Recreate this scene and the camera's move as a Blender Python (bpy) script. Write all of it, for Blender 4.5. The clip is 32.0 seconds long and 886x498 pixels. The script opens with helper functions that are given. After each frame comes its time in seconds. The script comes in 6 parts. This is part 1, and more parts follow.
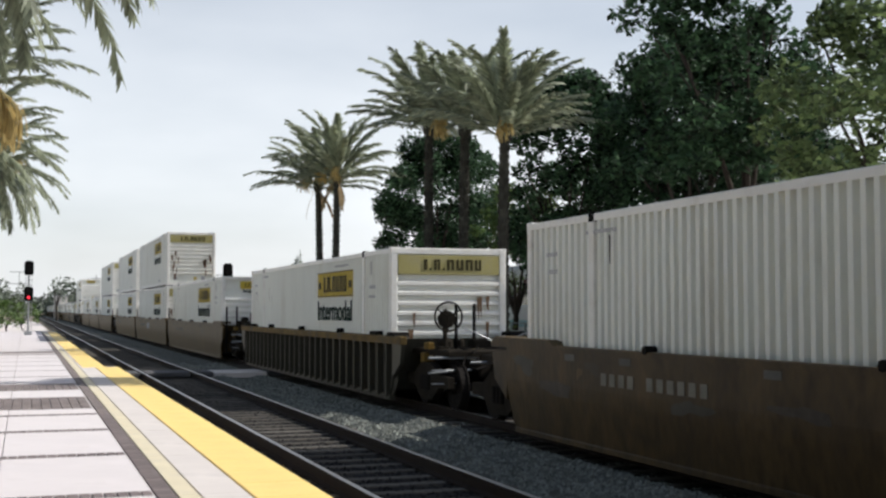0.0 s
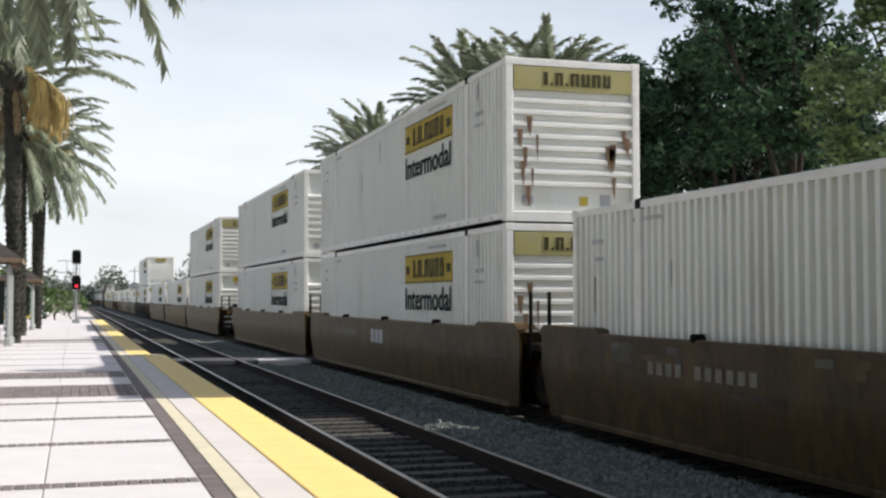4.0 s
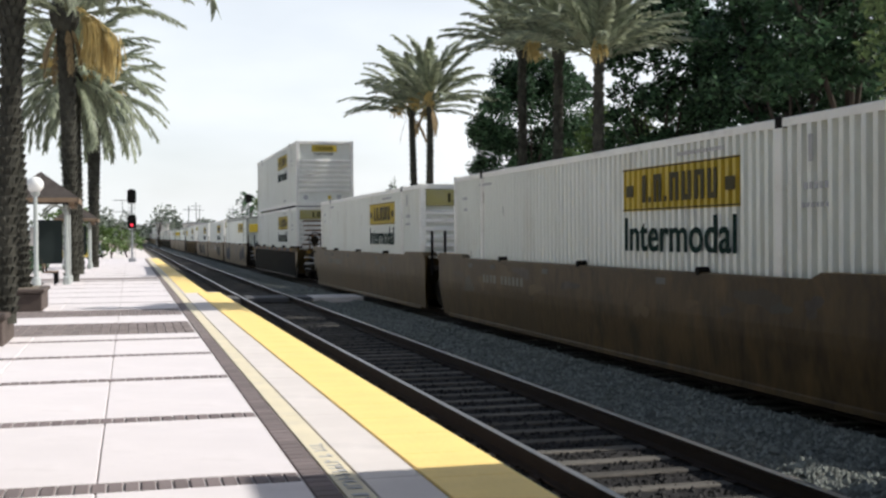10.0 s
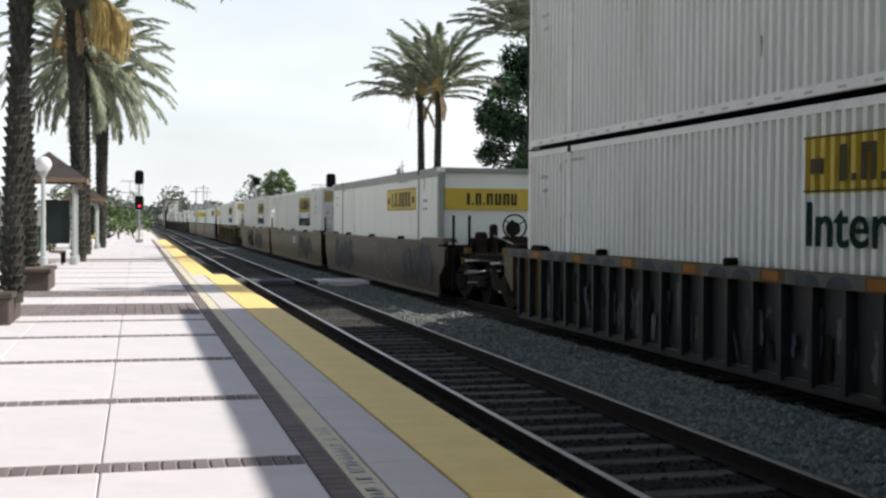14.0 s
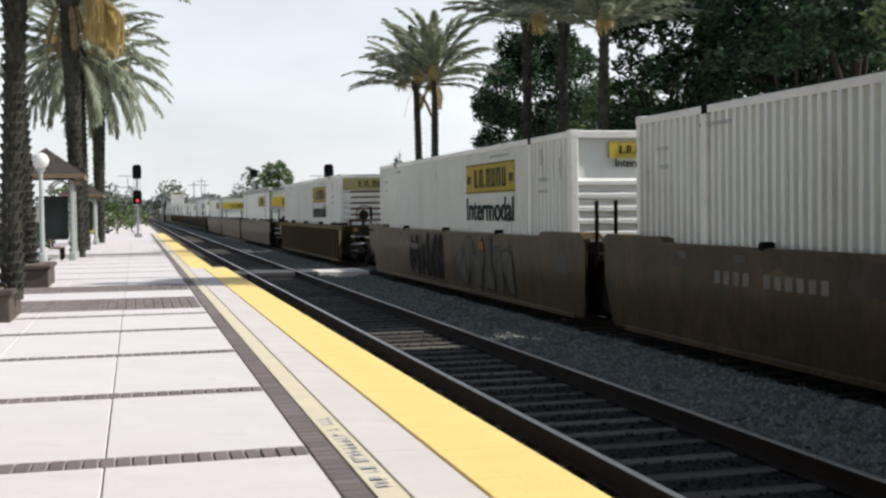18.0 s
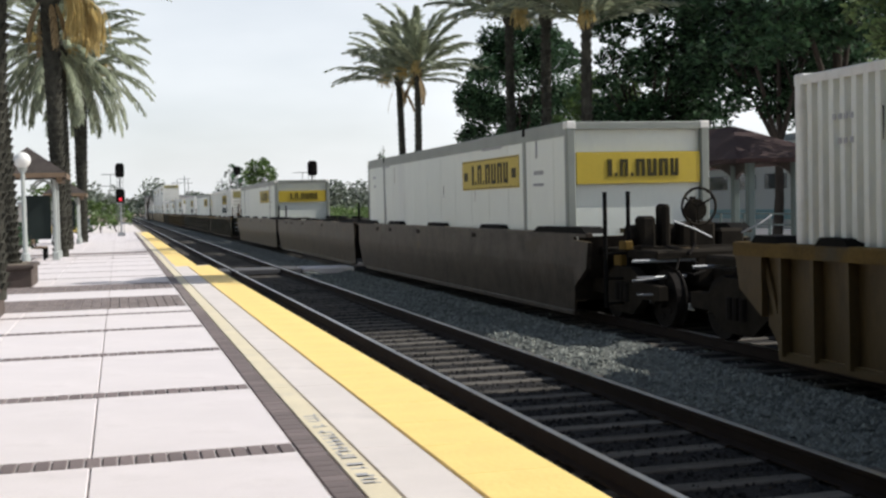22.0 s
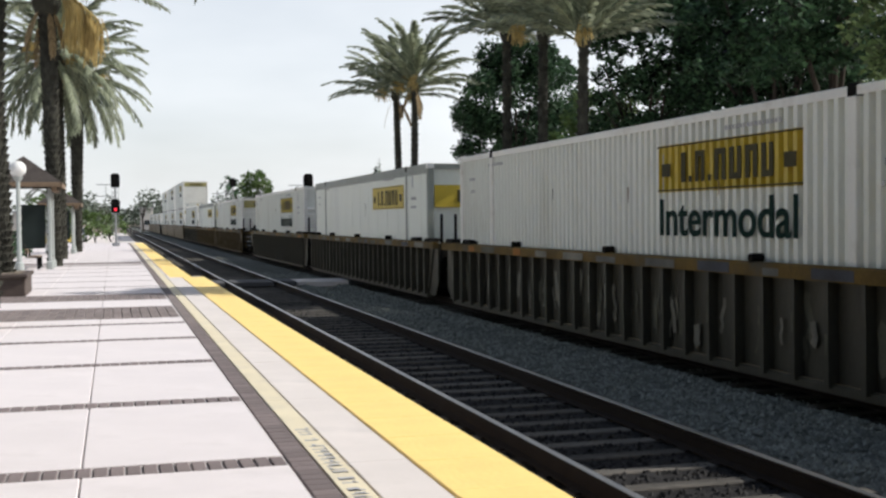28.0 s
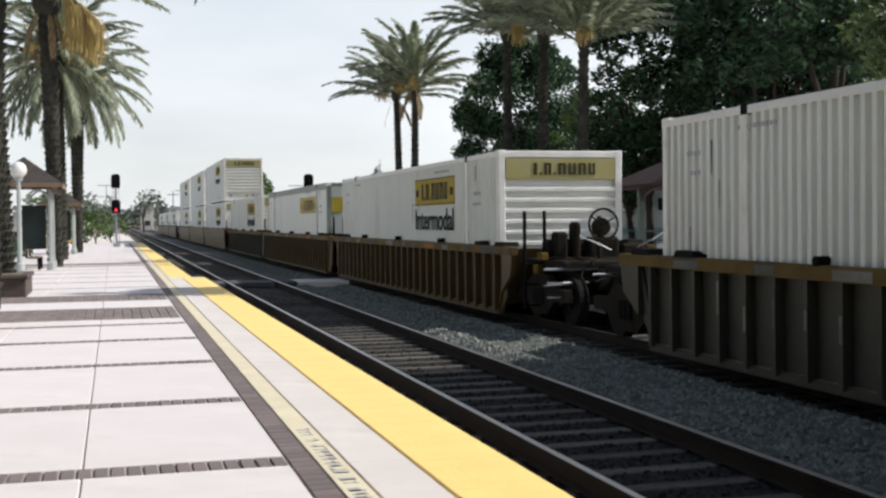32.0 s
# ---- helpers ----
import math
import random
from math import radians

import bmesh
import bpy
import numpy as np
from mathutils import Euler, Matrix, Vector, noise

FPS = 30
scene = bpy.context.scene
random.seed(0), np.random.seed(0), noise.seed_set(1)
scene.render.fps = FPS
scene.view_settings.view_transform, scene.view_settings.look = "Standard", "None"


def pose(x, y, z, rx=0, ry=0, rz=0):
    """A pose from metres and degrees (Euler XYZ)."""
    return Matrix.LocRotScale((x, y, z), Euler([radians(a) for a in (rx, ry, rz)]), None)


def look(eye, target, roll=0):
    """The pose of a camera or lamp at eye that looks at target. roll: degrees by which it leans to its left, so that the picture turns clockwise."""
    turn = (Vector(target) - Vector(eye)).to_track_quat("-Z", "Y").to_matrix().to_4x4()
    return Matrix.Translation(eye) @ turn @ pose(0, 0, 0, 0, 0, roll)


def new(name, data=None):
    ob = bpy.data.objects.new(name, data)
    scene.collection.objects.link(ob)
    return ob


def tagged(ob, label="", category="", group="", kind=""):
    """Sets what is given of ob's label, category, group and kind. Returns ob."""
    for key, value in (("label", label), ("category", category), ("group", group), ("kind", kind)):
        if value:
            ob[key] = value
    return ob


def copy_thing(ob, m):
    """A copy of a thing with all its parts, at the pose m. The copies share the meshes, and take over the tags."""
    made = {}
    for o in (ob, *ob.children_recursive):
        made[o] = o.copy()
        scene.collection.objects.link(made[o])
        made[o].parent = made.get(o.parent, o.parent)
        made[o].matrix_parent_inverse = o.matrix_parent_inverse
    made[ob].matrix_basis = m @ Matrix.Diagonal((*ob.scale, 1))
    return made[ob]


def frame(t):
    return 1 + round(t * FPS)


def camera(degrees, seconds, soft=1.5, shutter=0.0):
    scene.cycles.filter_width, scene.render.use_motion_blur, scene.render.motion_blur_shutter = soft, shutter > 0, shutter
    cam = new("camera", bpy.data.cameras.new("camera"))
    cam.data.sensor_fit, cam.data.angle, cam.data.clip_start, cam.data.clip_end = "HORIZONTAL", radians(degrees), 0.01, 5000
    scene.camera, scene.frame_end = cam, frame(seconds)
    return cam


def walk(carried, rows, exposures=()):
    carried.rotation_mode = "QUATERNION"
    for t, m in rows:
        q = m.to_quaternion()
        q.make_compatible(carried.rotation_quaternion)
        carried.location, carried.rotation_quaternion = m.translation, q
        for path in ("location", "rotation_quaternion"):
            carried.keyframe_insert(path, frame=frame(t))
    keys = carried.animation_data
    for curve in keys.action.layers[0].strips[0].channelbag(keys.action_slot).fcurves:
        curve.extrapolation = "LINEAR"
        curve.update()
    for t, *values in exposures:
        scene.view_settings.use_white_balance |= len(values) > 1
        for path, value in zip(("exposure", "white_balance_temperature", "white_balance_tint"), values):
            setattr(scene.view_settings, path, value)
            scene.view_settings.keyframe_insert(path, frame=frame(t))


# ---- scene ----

# ================= camera =================
EYE = 1.67
PATH = [
    (0, -19.40, 2.97, -0.03), (0.5, -19.29, 2.49, -0.38), (1, -19.71, 2.29, -0.47), (1.5, -19.43, 2.39, -0.41), (2, -19.28, 2.64, -0.40),
    (2.5, -19.54, 2.33, -0.55), (4.5, -16.91, 2.36, 0.14), (5, -17.04, 1.90, 0.13), (5.5, -16.85, 1.89, 0.27), (6, -16.65, 2.00, -0.15),
    (6.5, -16.44, 2.10, 0.53), (7, -16.14, 1.19, 0.14), (7.5, -15.02, 1.07, 0.65), (8, -14.96, 0.73, 0.58), (8.5, -15.56, 0.32, 0.68),
    (9, -15.50, 0.19, 0.59), (9.5, -15.17, 0.37, 0.50), (10, -14.84, -0.66, 0.41), (10.5, -15.01, -1.64, 0.14), (11, -15.01, -1.83, 0.11),
    (11.5, -14.76, -1.42, 0.07), (12, -14.61, -1.55, -0.19), (12.5, -15.05, -1.86, -0.16), (13, -14.99, -2.13, -0.21), (13.5, -14.77, -1.63, -0.29),
    (14, -14.51, -1.36, -0.43), (14.5, -14.76, -1.43, -0.13), (15, -15.00, -1.22, -0.25), (15.5, -15.07, -1.38, -0.18), (17.5, -14.99, -1.73, -0.06),
    (18, -14.58, -1.92, 0.72), (18.5, -15.00, -1.60, 0.93), (19, -14.82, -1.28, 1.29), (19.5, -14.87, -1.86, 1.38), (20, -15.06, -1.97, 1.14),
    (20.5, -14.81, -1.88, 1.05), (21, -14.60, -1.44, 0.81), (21.5, -15.12, -2.09, 1.45), (22, -15.34, -2.16, 1.33), (22.5, -15.41, -2.04, 1.15),
    (23, -15.05, -1.53, 1.03), (23.5, -15.10, -1.67, 1.16), (24, -15.47, -1.43, 0.65), (24.5, -15.35, -1.60, 0.66), (25, -15.18, -1.14, 0.51),
    (25.5, -15.06, -1.19, 0.58), (27.5, -15.25, -1.18, 0.52), (28, -15.57, -1.45, 0.53), (28.5, -15.45, -1.45, 0.47), (29, -15.44, -1.57, 0.64),
    (29.5, -15.30, -1.12, 0.44), (30, -15.43, -1.51, 1.01), (30.5, -15.68, -1.77, 1.07), (31, -15.61, -1.80, 0.59), (31.5, -15.74, -1.63, 0.47),
    (32, -15.55, -1.44, 0.60),
]

cam = camera(41.0, 32.0, soft=2.5)
EXPOSURE = [(0, 0), (0.5, 0.08), (1, 0.14), (2, 0), (4.5, 0.14), (5.6, 0.14), (6, 0), (6.4, 0), (6.8, 0.14), (7.5, 0.12), (8, 0), (8.6, 0.14), (10.2, 0.14), (10.9, 0),
            (13.3, 0), (13.8, 0.15), (15.2, 0.15), (17.5, 0), (23.4, 0), (24, 0.17), (25.2, 0.17), (27.5, 0), (32, 0)]
walk(cam, [(t, pose(0, 0, EYE, 90 + p, r, y)) for t, y, p, r in PATH], EXPOSURE)

# ================= light =================
SUN_DIR = Vector((1.09, -0.2, 1.0)).normalized()      # towards the sun
world = bpy.data.worlds.new("sky")
scene.world = world
world.use_nodes = True
wt = world.node_tree
wt.nodes.clear()
w_out = wt.nodes.new("ShaderNodeOutputWorld")
w_bg = wt.nodes.new("ShaderNodeBackground")
w_sky = wt.nodes.new("ShaderNodeTexSky")
w_sky.sky_type = "NISHITA"
w_sky.sun_disc = False
w_sky.sun_elevation = math.asin(SUN_DIR.z)
w_sky.sun_rotation = math.atan2(SUN_DIR.x, SUN_DIR.y)
w_sky.dust_density = 1.6
w_sky.air_density = 1.0
w_coord = wt.nodes.new("ShaderNodeTexCoord")
w_map = wt.nodes.new("ShaderNodeMapping")
w_map.inputs["Scale"].default_value = (1.0, 1.0, 3.2)
w_noise = wt.nodes.new("ShaderNodeTexNoise")
w_noise.inputs["Scale"].default_value = 2.1
w_noise.inputs["Detail"].default_value = 5.0
w_noise.inputs["Roughness"].default_value = 0.48
w_ramp = wt.nodes.new("ShaderNodeMapRange")
w_ramp.inputs["From Min"].default_value = 0.30
w_ramp.inputs["From Max"].default_value = 0.66
w_ramp.inputs["To Min"].default_value = 0.55
w_ramp.inputs["To Max"].default_value = 0.95
w_mix = wt.nodes.new("ShaderNodeMix")
w_mix.data_type = "RGBA"
w_mix.inputs["B"].default_value = (11.2, 11.55, 12.0, 1)
wt.links.new(w_coord.outputs["Generated"], w_map.inputs["Vector"])
wt.links.new(w_map.outputs["Vector"], w_noise.inputs["Vector"])
wt.links.new(w_noise.outputs["Fac"], w_ramp.inputs["Value"])
w_sep = wt.nodes.new("ShaderNodeSeparateXYZ")
wt.links.new(w_coord.outputs["Generated"], w_sep.inputs["Vector"])
w_haze = wt.nodes.new("ShaderNodeMapRange")          # haze thins out with height
w_haze.interpolation_type = "SMOOTHSTEP"
w_haze.inputs["From Min"].default_value = 0.0
w_haze.inputs["From Max"].default_value = 0.55
w_haze.inputs["To Min"].default_value = 1.0
w_haze.inputs["To Max"].default_value = 0.08
wt.links.new(w_sep.outputs["Z"], w_haze.inputs["Value"])
w_mul = wt.nodes.new("ShaderNodeMath")
w_mul.operation = "MULTIPLY"
wt.links.new(w_ramp.outputs["Result"], w_mul.inputs[0])
wt.links.new(w_haze.outputs["Result"], w_mul.inputs[1])
wt.links.new(w_mul.outputs[0], w_mix.inputs["Factor"])
wt.links.new(w_sky.outputs["Color"], w_mix.inputs["A"])
wt.links.new(w_mix.outputs["Result"], w_bg.inputs["Color"])
w_bg.inputs["Strength"].default_value = 0.1
wt.links.new(w_bg.outputs["Background"], w_out.inputs["Surface"])
sun = new("sun", bpy.data.lights.new("sun", "SUN"))
sun.data.energy = 4.6
sun.data.angle = radians(0.6)
sun.data.color = (1.0, 0.965, 0.92)
sun.matrix_world = look(SUN_DIR * 100, (0, 0, 0))

# ================= materials =================
def material(name, base, rough=0.7, metal=0.0, var=0.18, scale=3.0, grain=40.0, bump=0.15, stain=None, stain_amt=0.0, stain_scale=1.2, stretch=(1, 1, 1), island=0.0, obj=0.0, spec=0.4, trans=0.0, dust=0.0):
    m = bpy.data.materials.new(name)
    m.use_nodes = True
    nt = m.node_tree
    bs = nt.nodes["Principled BSDF"]
    N = nt.nodes.new
    L = nt.links.new
    tc = N("ShaderNodeTexCoord")
    mp = N("ShaderNodeMapping")
    mp.inputs["Scale"].default_value = stretch
    L(tc.outputs["Object"], mp.inputs["Vector"])
    n1 = N("ShaderNodeTexNoise")
    n1.inputs["Scale"].default_value = scale
    n1.inputs["Detail"].default_value = 4
    L(mp.outputs["Vector"], n1.inputs["Vector"])
    n2 = N("ShaderNodeTexNoise")
    n2.inputs["Scale"].default_value = grain
    n2.inputs["Detail"].default_value = 3
    L(mp.outputs["Vector"], n2.inputs["Vector"])
    add = N("ShaderNodeMath")
    add.operation = "MULTIPLY_ADD"
    add.inputs[1].default_value = 0.45
    L(n2.outputs["Fac"], add.inputs[0])
    L(n1.outputs["Fac"], add.inputs[2])
    last = add.outputs[0]
    if island or obj:
        src = N("ShaderNodeNewGeometry").outputs["Random Per Island"] if island else N("ShaderNodeObjectInfo").outputs["Random"]
        ma = N("ShaderNodeMath")
        ma.operation = "MULTIPLY_ADD"
        ma.inputs[1].default_value = island or obj
        L(src, ma.inputs[0])
        L(last, ma.inputs[2])
        mb = N("ShaderNodeMath")
        mb.operation = "SUBTRACT"
        mb.inputs[1].default_value = 0.5 * (island or obj)
        L(ma.outputs[0], mb.inputs[0])
        last = mb.outputs[0]
    mr = N("ShaderNodeMapRange")
    mr.clamp = False
    mr.inputs["From Min"].default_value = 0.42
    mr.inputs["From Max"].default_value = 1.02
    mr.inputs["To Min"].default_value = 1 - var
    mr.inputs["To Max"].default_value = 1 + var
    L(last, mr.inputs["Value"])
    mul = N("ShaderNodeVectorMath")
    mul.operation = "SCALE"
    mul.inputs[0].default_value = base
    L(mr.outputs["Result"], mul.inputs["Scale"])
    col = mul.outputs["Vector"]
    if stain:
        n3 = N("ShaderNodeTexNoise")
        n3.inputs["Scale"].default_value = stain_scale
        n3.inputs["Detail"].default_value = 6
        n3.inputs["Roughness"].default_value = 0.65
        L(mp.outputs["Vector"], n3.inputs["Vector"])
        r3 = N("ShaderNodeMapRange")
        r3.inputs["From Min"].default_value = 0.52
        r3.inputs["From Max"].default_value = 0.72
        r3.inputs["To Max"].default_value = stain_amt
        L(n3.outputs["Fac"], r3.inputs["Value"])
        mx = N("ShaderNodeMix")
        mx.data_type = "RGBA"
        mx.inputs["B"].default_value = (*stain, 1)
        L(r3.outputs["Result"], mx.inputs["Factor"])
        L(col, mx.inputs["A"])
        col = mx.outputs["Result"]
    L(col, bs.inputs["Base Color"])
    bs.inputs["Roughness"].default_value = rough
    bs.inputs["Metallic"].default_value = metal
    bs.inputs["Specular IOR Level"].default_value = spec
    if dust:
        bs.inputs["Sheen Weight"].default_value = dust
        bs.inputs["Sheen Roughness"].default_value = 0.22
        bs.inputs["Sheen Tint"].default_value = (0.80, 0.59, 0.34, 1)
    if bump:
        bp = N("ShaderNodeBump")
        bp.inputs["Strength"].default_value = bump
        bp.inputs["Distance"].default_value = 0.02
        L(n2.outputs["Fac"], bp.inputs["Height"])
        L(bp.outputs["Normal"], bs.inputs["Normal"])
    if trans:
        tr = N("ShaderNodeBsdfTranslucent")
        L(col, tr.inputs["Color"])
        ms = N("ShaderNodeMixShader")
        ms.inputs["Fac"].default_value = trans
        L(bs.outputs["BSDF"], ms.inputs[1])
        L(tr.outputs["BSDF"], ms.inputs[2])
        L(ms.outputs["Shader"], nt.nodes["Material Output"].inputs["Surface"])
    return m


def glow(name, color, strength):
    m = bpy.data.materials.new(name)
    m.use_nodes = True
    bs = m.node_tree.nodes["Principled BSDF"]
    bs.inputs["Base Color"].default_value = (*color, 1)
    bs.inputs["Emission Color"].default_value = (*color, 1)
    bs.inputs["Emission Strength"].default_value = strength
    return m


M_SLAB = material("concrete_slab", (0.715, 0.665, 0.66), 0.85, var=0.07, scale=1.1, grain=60, bump=0.08, stain=(0.5, 0.46, 0.44), stain_amt=0.35, obj=0.12)
M_EDGE = material("edge_concrete", (0.69, 0.635, 0.595), 0.85, var=0.08, scale=1.3, grain=70, bump=0.1, stain=(0.45, 0.42, 0.4), stain_amt=0.4)
M_BASE = material("mortar", (0.52, 0.48, 0.46), 0.95, var=0.15, scale=4, grain=80, bump=0.2, spec=0.12)
M_PAVER = material("paver", (0.19, 0.155, 0.15), 0.85, var=0.2, scale=5, grain=70, bump=0.25, obj=0.5)
M_PAVERS = material("pavers_far", (0.21, 0.175, 0.165), 0.85, var=0.2, scale=5, grain=70, bump=0.25, island=0.5)
M_CREAM = material("cream_paint", (0.72, 0.64, 0.46), 0.7, var=0.1, scale=2, grain=40, bump=0.06, stain=(0.55, 0.5, 0.42), stain_amt=0.5)
M_YELLOW = material("tactile_yellow", (0.95, 0.69, 0.24), 0.6, var=0.07, scale=2, grain=25, bump=0.25, stain=(0.5, 0.34, 0.08), stain_amt=0.25, obj=0.1)
M_GROOVE = material("groove", (0.12, 0.10, 0.07), 0.9)
M_GRAVEL = material("ballast", (0.125, 0.132, 0.118), 0.95, var=0.45, scale=6, grain=22, bump=1.0, stain=(0.035, 0.033, 0.03), stain_amt=0.5, spec=0.12)
M_STONE = material("ballast_stone", (0.20, 0.212, 0.19), 0.95, var=0.4, scale=8, grain=30, bump=0.4, island=0.6, spec=0.12)
M_OILY = material("oily_stone", (0.032, 0.031, 0.030), 0.9, var=0.5, scale=8, grain=30, bump=0.6, island=0.8, spec=0.12)
M_OILYBED = material("oily_bed", (0.022, 0.021, 0.0205), 0.9, var=0.5, scale=6, grain=22, bump=1.0, spec=0.12)
M_TIE = material("timber_tie", (0.092, 0.086, 0.076), 0.9, var=0.4, scale=4, grain=30, bump=0.5, stretch=(0.3, 1, 1), obj=0.5, stain=(0.2, 0.17, 0.14), stain_amt=0.5, spec=0.12)
M_RAIL = material("rail_rust", (0.026, 0.019, 0.016), 0.8, var=0.2, grain=50, spec=0.12)
M_RAILTOP = material("rail_head", (0.45, 0.44, 0.43), 0.3, metal=0.9, var=0.1, grain=20, stretch=(1, 0.1, 1))
M_SOIL = material("soil", (0.2, 0.165, 0.125), 0.95, var=0.3, scale=0.4, grain=8, bump=0.5, stain=(0.12, 0.12, 0.07), stain_amt=0.6, stain_scale=0.15)
M_WHITE = material("container_white", (0.77, 0.785, 0.725), 0.5, var=0.05, scale=1.2, grain=25, bump=0.04, stain=(0.47, 0.43, 0.34), stain_amt=0.4, stain_scale=0.9, stretch=(1, 1, 0.35))
M_WHITE2 = material("trailer_white", (0.745, 0.775, 0.70), 0.45, var=0.05, scale=0.8, grain=20, bump=0.03, stain=(0.5, 0.5, 0.5), stain_amt=0.3, stain_scale=0.7, stretch=(1, 1, 0.3))
M_FRAME = material("container_frame", (0.80, 0.79, 0.74), 0.45, var=0.06, scale=2, grain=30, bump=0.04, stain=(0.4, 0.33, 0.26), stain_amt=0.35, stain_scale=2.2)
M_GREYBAND = material("roof_band", (0.25, 0.268, 0.238), 0.5, metal=0.1, var=0.12, scale=2, grain=30, bump=0.05)
M_ROOF = material("container_roof", (0.6, 0.6, 0.6), 0.6, var=0.12, scale=1, grain=20, bump=0.08)
M_LOGO2 = material("logo_faded", (0.36, 0.32, 0.12), 0.5, var=0.15, scale=2, grain=25, bump=0.04, stain=(0.3, 0.28, 0.2), stain_amt=0.6, stain_scale=2)
M_LOGO = material("logo_yellow", (0.54, 0.40, 0.04), 0.5, var=0.1, scale=2, grain=25, bump=0.04, stain=(0.4, 0.3, 0.08), stain_amt=0.4, stain_scale=2)
M_INK = material("ink_black", (0.02, 0.022, 0.025), 0.5, var=0.1, bump=0, spec=0.12)
M_BRAND = material("brand_ink", (0.055, 0.048, 0.02), 0.6, var=0.3, scale=4, bump=0, spec=0.12)
M_SILLG = material("sill_grey", (0.11, 0.11, 0.10), 0.6, var=0.3, scale=1.5, grain=25, bump=0.08, stain=(0.05, 0.05, 0.04), stain_amt=0.6, spec=0.15)
M_ORANGE = material("orange_patch", (0.30, 0.12, 0.02), 0.6, var=0.2, scale=3, bump=0.03, spec=0.12)
M_VIOLET = material("spray_violet", (0.058, 0.062, 0.075), 0.6, var=0.45, scale=2, bump=0, spec=0.12)
M_INKG = material("ink_green", (0.006, 0.024, 0.019), 0.6, var=0.2, bump=0, spec=0.04)
M_INKGREY = material("ink_grey", (0.42, 0.42, 0.43), 0.6, var=0.1, bump=0)
M_BLACK = material("black_steel", (0.010, 0.0095, 0.009), 0.7, var=0.3, scale=5, grain=40, spec=0.04)
M_BROWN = material("car_brown", (0.058, 0.037, 0.014), 0.45, var=0.75, scale=2.2, grain=9, bump=0.2, stain=(0.012, 0.009, 0.007), stain_amt=0.9, stain_scale=1.1, stretch=(1, 1, 0.5), spec=0.14, dust=0.60)
M_OCHRE = material("car_ochre", (0.088, 0.06, 0.026), 0.45, var=0.22, scale=1.0, grain=20, bump=0.08, stain=(0.018, 0.013, 0.009), stain_amt=0.7, stain_scale=0.9, stretch=(1, 1, 0.5), spec=0.14, dust=0.50)
M_TAUPE = material("car_taupe", (0.056, 0.053, 0.041), 0.45, var=0.25, scale=1.0, grain=20, bump=0.08, stain=(0.018, 0.015, 0.012), stain_amt=0.7, stain_scale=0.9, stretch=(1, 1, 0.5), spec=0.14, dust=0.55)
M_MIXED = material("car_faded", (0.042, 0.033, 0.022), 0.45, var=0.3, scale=1.0, grain=20, bump=0.08, stain=(0.045, 0.05, 0.062), stain_amt=0.9, stain_scale=0.35, stretch=(1, 1, 0.5), spec=0.14, dust=0.60)
M_SLATE = material("car_slate", (0.032, 0.035, 0.035), 0.45, var=0.3, scale=1.2, grain=20, bump=0.08, stain=(0.07, 0.04, 0.022), stain_amt=0.9, stain_scale=0.9, stretch=(1, 1, 0.3), spec=0.14, dust=0.35)
M_DARKBROWN = material("car_dark_brown", (0.044, 0.036, 0.029), 0.45, var=0.75, scale=2.2, grain=9, bump=0.2, stain=(0.06, 0.045, 0.034), stain_amt=0.9, stain_scale=0.8, spec=0.14, dust=0.60)
M_SILL = material("sill_yellow", (0.12, 0.075, 0.018), 0.65, var=0.45, scale=2, grain=30, bump=0.08, stain=(0.07, 0.066, 0.055), stain_amt=0.9, stain_scale=1.5, spec=0.12)
M_TRUCK = material("truck_grime", (0.024, 0.0205, 0.016), 0.85, var=0.35, scale=5, grain=30, bump=0.2, spec=0.04)
M_WHEEL = material("wheel_steel", (0.018, 0.016, 0.0145), 0.7, metal=0.0, var=0.3, scale=4, spec=0.04)
M_TRUNK = material("palm_trunk", (0.056, 0.055, 0.045), 0.95, var=0.35, scale=3, grain=20, bump=0.5, island=0.5, spec=0.12)
M_BARK = material("bark", (0.06, 0.05, 0.042), 0.95, var=0.35, scale=2, grain=15, bump=0.5, stretch=(1, 1, 0.3), spec=0.12)
M_FROND = material("palm_frond", (0.27, 0.30, 0.205), 0.5, var=0.35, scale=1, grain=8, bump=0, island=0.7, trans=0.35)
M_DEAD = material("dead_frond", (0.30, 0.22, 0.12), 0.8, var=0.3, scale=1, grain=8, bump=0, island=0.6, trans=0.2)
M_DATE = material("date_bunch", (0.47, 0.35, 0.13), 0.6, var=0.3, scale=2, grain=20, bump=0, island=0.5)
M_LEAF = material("leaf", (0.04, 0.078, 0.038), 0.5, var=0.6, scale=0.35, grain=4, bump=0, island=1.0, trans=0.28, spec=0.15)
# brighter copy of the leaf colour, with the sun on the foliage painted in
M_LEAFSUN = material("leaf_light", (0.16, 0.22, 0.09), 0.45, var=0.45, scale=0.35, grain=4, bump=0, island=0.9, trans=0.45)
M_LEAF2 = material("leaf_bright", (0.085, 0.14, 0.035), 0.5, var=0.35, scale=0.5, grain=4, bump=0, island=0.8, trans=0.3)
# distant foliage; the haze of distance is mixed into this paler colour
M_HAZELEAF = material("far_leaf", (0.13, 0.155, 0.12), 0.8, var=0.3, scale=0.5, grain=4, bump=0, island=0.7)
M_PLANTER = material("planter_brick", (0.085, 0.065, 0.055), 0.85, var=0.3, scale=4, grain=40, bump=0.3, obj=0.4)
M_SHINGLE = material("dark_shingle", (0.06, 0.05, 0.045), 0.9, var=0.3, scale=3, grain=25, bump=0.4)
M_REDROOF = material("red_roof", (0.04, 0.02, 0.018), 0.9, var=0.25, scale=2, grain=20, bump=0.3)
